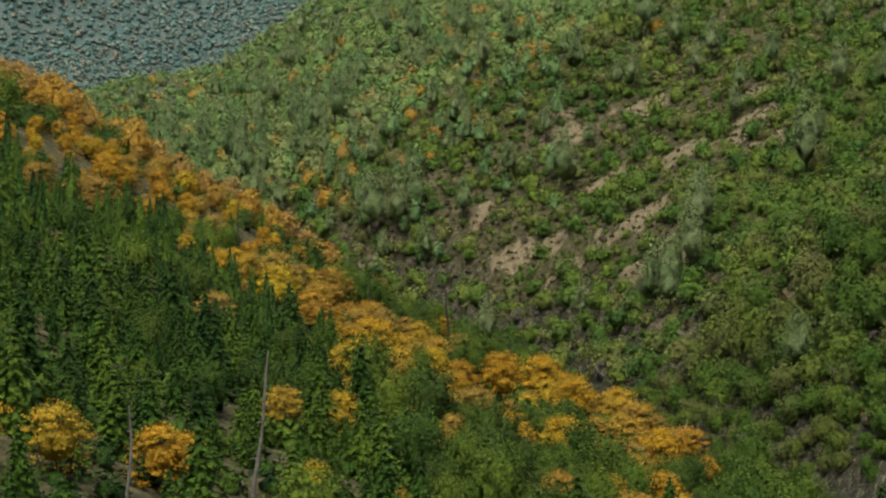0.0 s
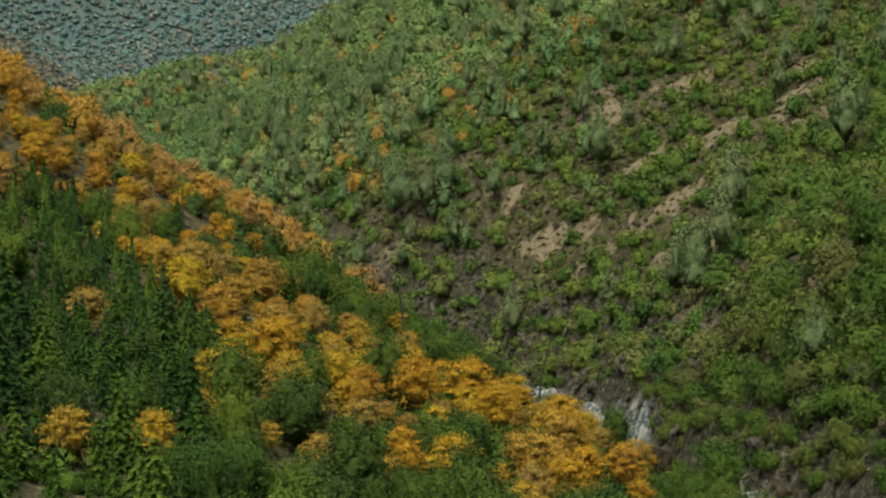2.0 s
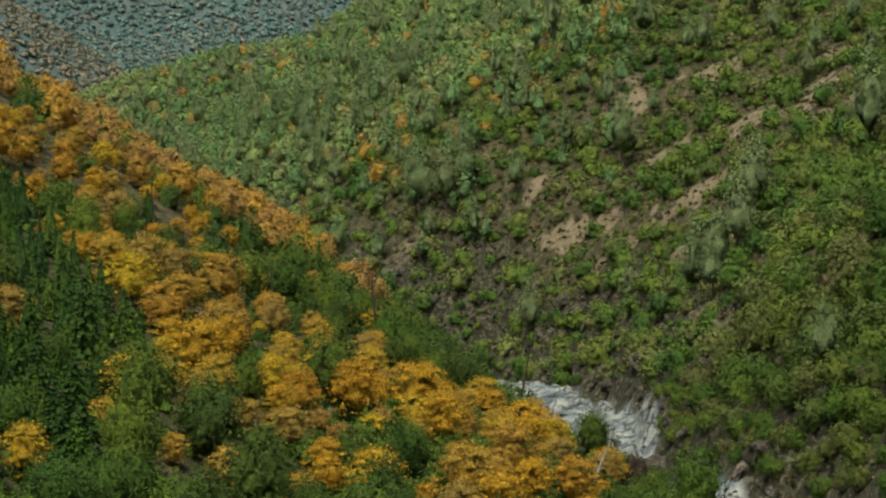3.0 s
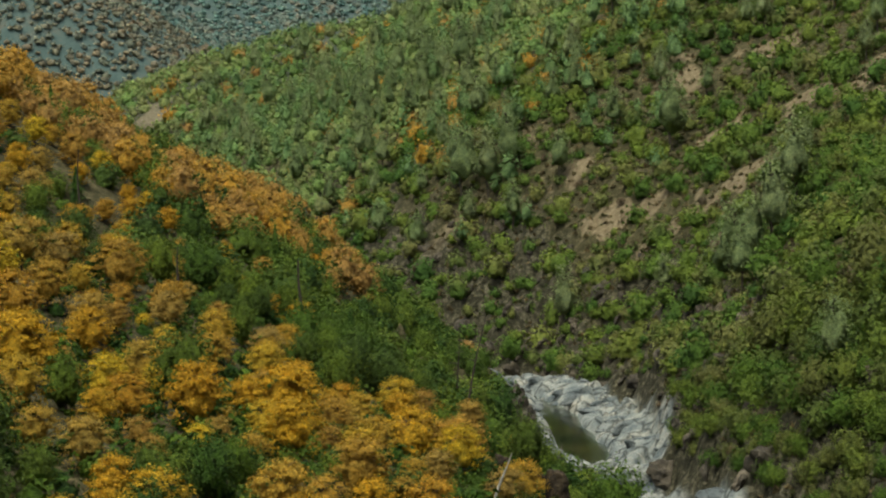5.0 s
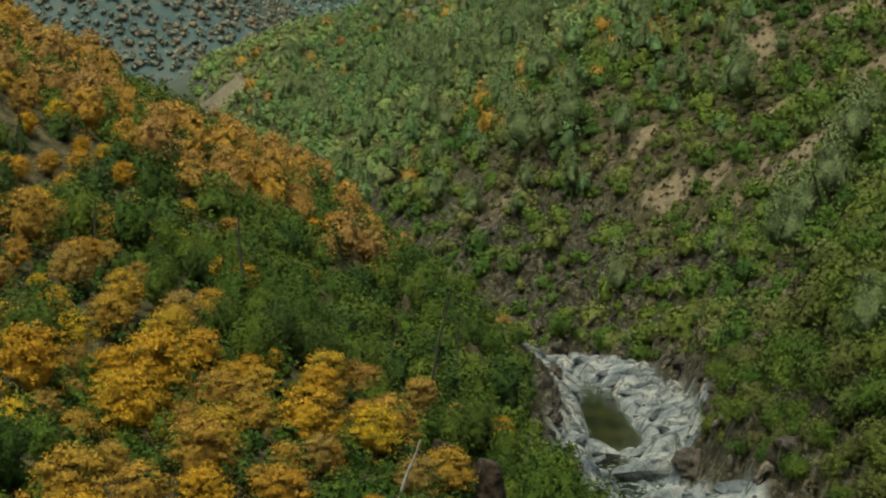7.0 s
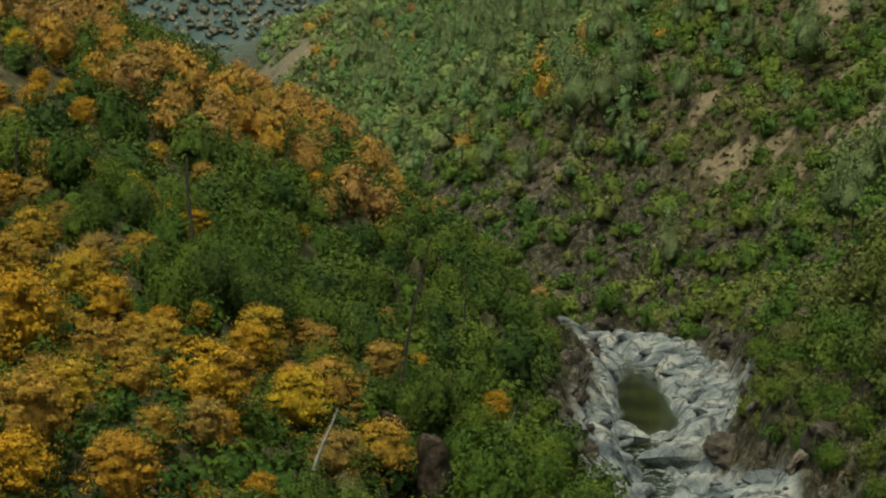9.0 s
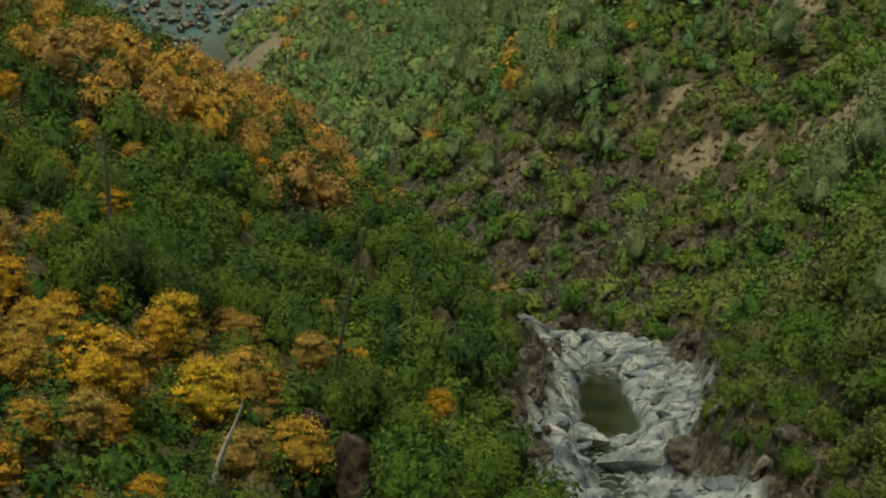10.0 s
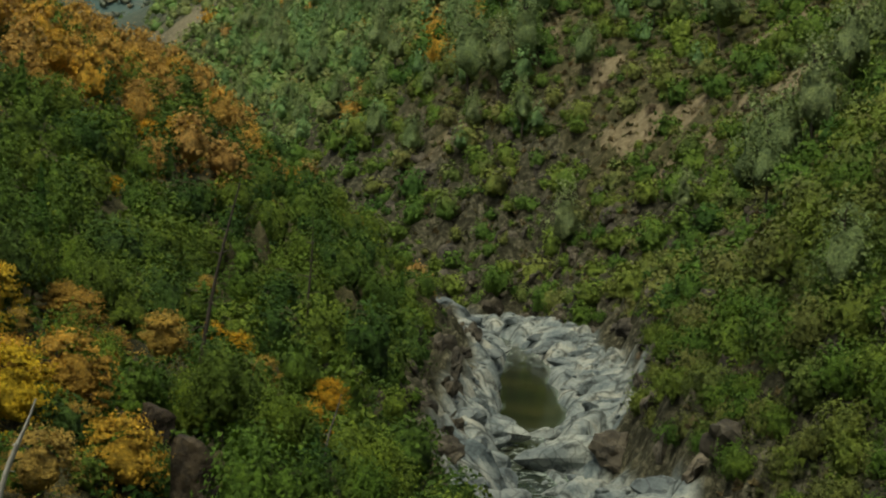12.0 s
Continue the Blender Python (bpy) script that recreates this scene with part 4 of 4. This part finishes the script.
# ---- dead trees ----
def snag(seed, foot, height, lean, radius, mat, label, twigs=8, reach=1.2, broken=True):
    """A dead tree: a bare trunk with its top broken off and a few bare branches."""
    rng = np.random.RandomState(seed)
    root = tagged(new("dead_tree"), label, "dead tree", "dead trees")
    n = 9
    line = [np.array([lean[0] * t + 0.12 * math.sin(5 * t + seed), lean[1] * t, height * t - 0.9 * (t == 0)]) for t in np.linspace(0, 1, n)]
    taper = radius * (1 - (0.7 if broken else 0.9) * np.linspace(0, 1, n)) * rng.uniform(0.85, 1.15, n)
    part("trunk", tube(line, taper, 8), mat, root)
    for k in range(twigs):
        t = 0.3 + 0.65 * (k + rng.uniform(0, 0.6)) / twigs
        base = np.array(line[min(int(t * (n - 1)), n - 1)])
        a, far = rng.uniform(0, 6.28), reach * rng.uniform(0.4, 1.0) * (1.2 - 0.6 * t)
        end = base + np.array([math.cos(a) * far, math.sin(a) * far, far * rng.uniform(-0.35, 0.25)])
        mid = (base + end) / 2 + np.array([0, 0, 0.14 * far])
        part("branch", tube([base, mid, end], [radius * 0.3, radius * 0.2, radius * 0.06], 5), mat, root)
    root.matrix_basis = Matrix.Translation((*foot, height_at(*foot)))
    return root


snag(1, (0.5, 246.0), 7.4, (-0.3, 0), 0.24, CHARRED, "dark broken dead trunk among orange oaks", 5, 0.8)
snag(2, (14.8, 253.2), 12.0, (2.4, 0.3), 0.16, CHARRED, "tall leaning dark dead trunk with bare branches", 11, 1.6)
snag(3, (23.7, 206.0), 4.6, (1.4, 0.2), 0.15, PALE_WOOD, "bleached leaning dead pole beside orange oaks", 2, 0.5)
snag(4, (7.2, 303.0), 11.5, (0.2, 0), 0.15, CHARRED, "slender dead conifer with thin bare branches", 16, 1.9, False)
snag(5, (-17.2, 107.0), 5.6, (0.2, 0), 0.13, DEAD_WOOD, "grey bare dead pole over orange oaks", 3, 0.5)
snag(6, (-11.6, 118.5), 8.8, (1.2, 0), 0.16, DEAD_WOOD, "grey leaning dead trunk over orange oaks", 4, 0.7)
snag(7, (-9.0, 236.0), 6.0, (0.3, 0), 0.15, CHARRED, "dark dead trunk on the orange ridge", 4, 0.6)
snag(8, (-27.0, 262.0), 6.5, (0.1, 0), 0.14, CHARRED, "thin dark dead trunk on the orange ridge", 4, 0.6)
snag(9, (24.0, 250.0), 5.0, (0.9, 0.1), 0.1, DEAD_WOOD, "thin grey dead stem among green oaks", 5, 0.8)

# a rust-brown crag that stands out of the bank
def crag_geometry(seed):
    """A squared block of split rock with a flat top and ledges."""
    prng = np.random.RandomState(seed)
    v, f = BALLS[4]
    n = np.array([(1, 0.1, 0), (-1, 0.2, 0.1), (0.1, 1, 0), (-0.1, -1, 0.1), (0.1, 0, 1), (0.8, -0.7, 0.25), (-0.7, -0.6, 0.3), (0.5, 0.5, 0.7)]) + prng.normal(0, 0.08, (8, 3))
    n /= np.linalg.norm(n, axis=1)[:, None]
    h = np.array([0.6, 0.62, 0.6, 0.58, 0.85, 0.66, 0.68, 0.8]) * prng.uniform(0.92, 1.08, 8)
    r = np.minimum((h / np.clip(v @ n.T, 0.02, 1)).min(1), 1.3)
    p = v * r[:, None]
    ledge = np.round(p[:, 2] * 3.5 + 0.3 * np.sin(5 * p[:, 0] + seed)) / 3.5
    p[:, :2] *= (1 + 0.05 * np.sin(ledge * 11 + seed))[:, None]
    p += 0.05 * np.array([noise.noise_vector(Vector(q * 5 + seed)) for q in p])
    return p, f


for k, (x, y, top, size) in enumerate([(27.6, 217.3, 21.4, (1.5, 1.5, 3.4)), (22.0, 227.8, 20.6, (1.4, 1.1, 1.7)), (25.6, 223.4, 19.8, (1.0, 0.9, 2.0))]):
    crag = tagged(new("rust_crag", mesh_object("rust_crag", *crag_geometry(64 + k), RUST_ROCK)), "rust-brown blocky crag standing out of the green bank", "rock", "rust crags")
    crag.matrix_basis = Matrix.LocRotScale((x, y, top - 0.82 * size[2]), Euler((0.06, -0.05, 0.4 * k)), Vector(size))

# dry grey-brown brush
dry = [tagged(new("dry_shrub", mesh_object("dry_shrub", *((lambda g: (g[0] * 3.4, g[1]))(shrub_geometry(700 + k, 500, 0.04))), DRY_LEAF)),
              "dry grey-brown leafless brush on the slope", "shrub", "dry brush") for k in range(3)]
pts = scatter(rng, -30, 75, 215, 500, 11)
pd = from_river(pts[:, 0], pts[:, 1])
k = 0
for (x, y), d in zip(pts, pd):
    if (12 < d < 90 and rng.uniform() < 0.45) or (-22 < d < -10 and y < 300 and rng.uniform() < 0.5):
        stand(dry[k % 3], x, y, rng.uniform(0.5, 1.0), 0.1)
        k += 1

# dry grass and low twigs over the open ground of the east slope
tuft = np.random.RandomState(9)
blades = leaves(tuft, tuft.normal(0, 0.22, (9, 3)) * (1, 1, 0.3) + (0, 0, 0.16), tuft.normal(0, 1, (9, 3)) * (1, 1, 0.3), 0.17, 0.4, 1.1)
pts = scatter(rng, -30, 100, 262, 520, 1.25)
pd = from_river(pts[:, 0], pts[:, 1])
pts = pts[(pd > 13) & (pd < 100) & (pts[:, 0] < 62 + 0.2 * (pts[:, 1] - 250)) & (rng.uniform(0, 1, len(pts)) < 0.6)]
growth("dry_grass", [blades], np.c_[pts, rng.uniform(0.7, 2.0, len(pts))], rng, GRASS, "dry tan grass and low twigs on open ground", "grass")
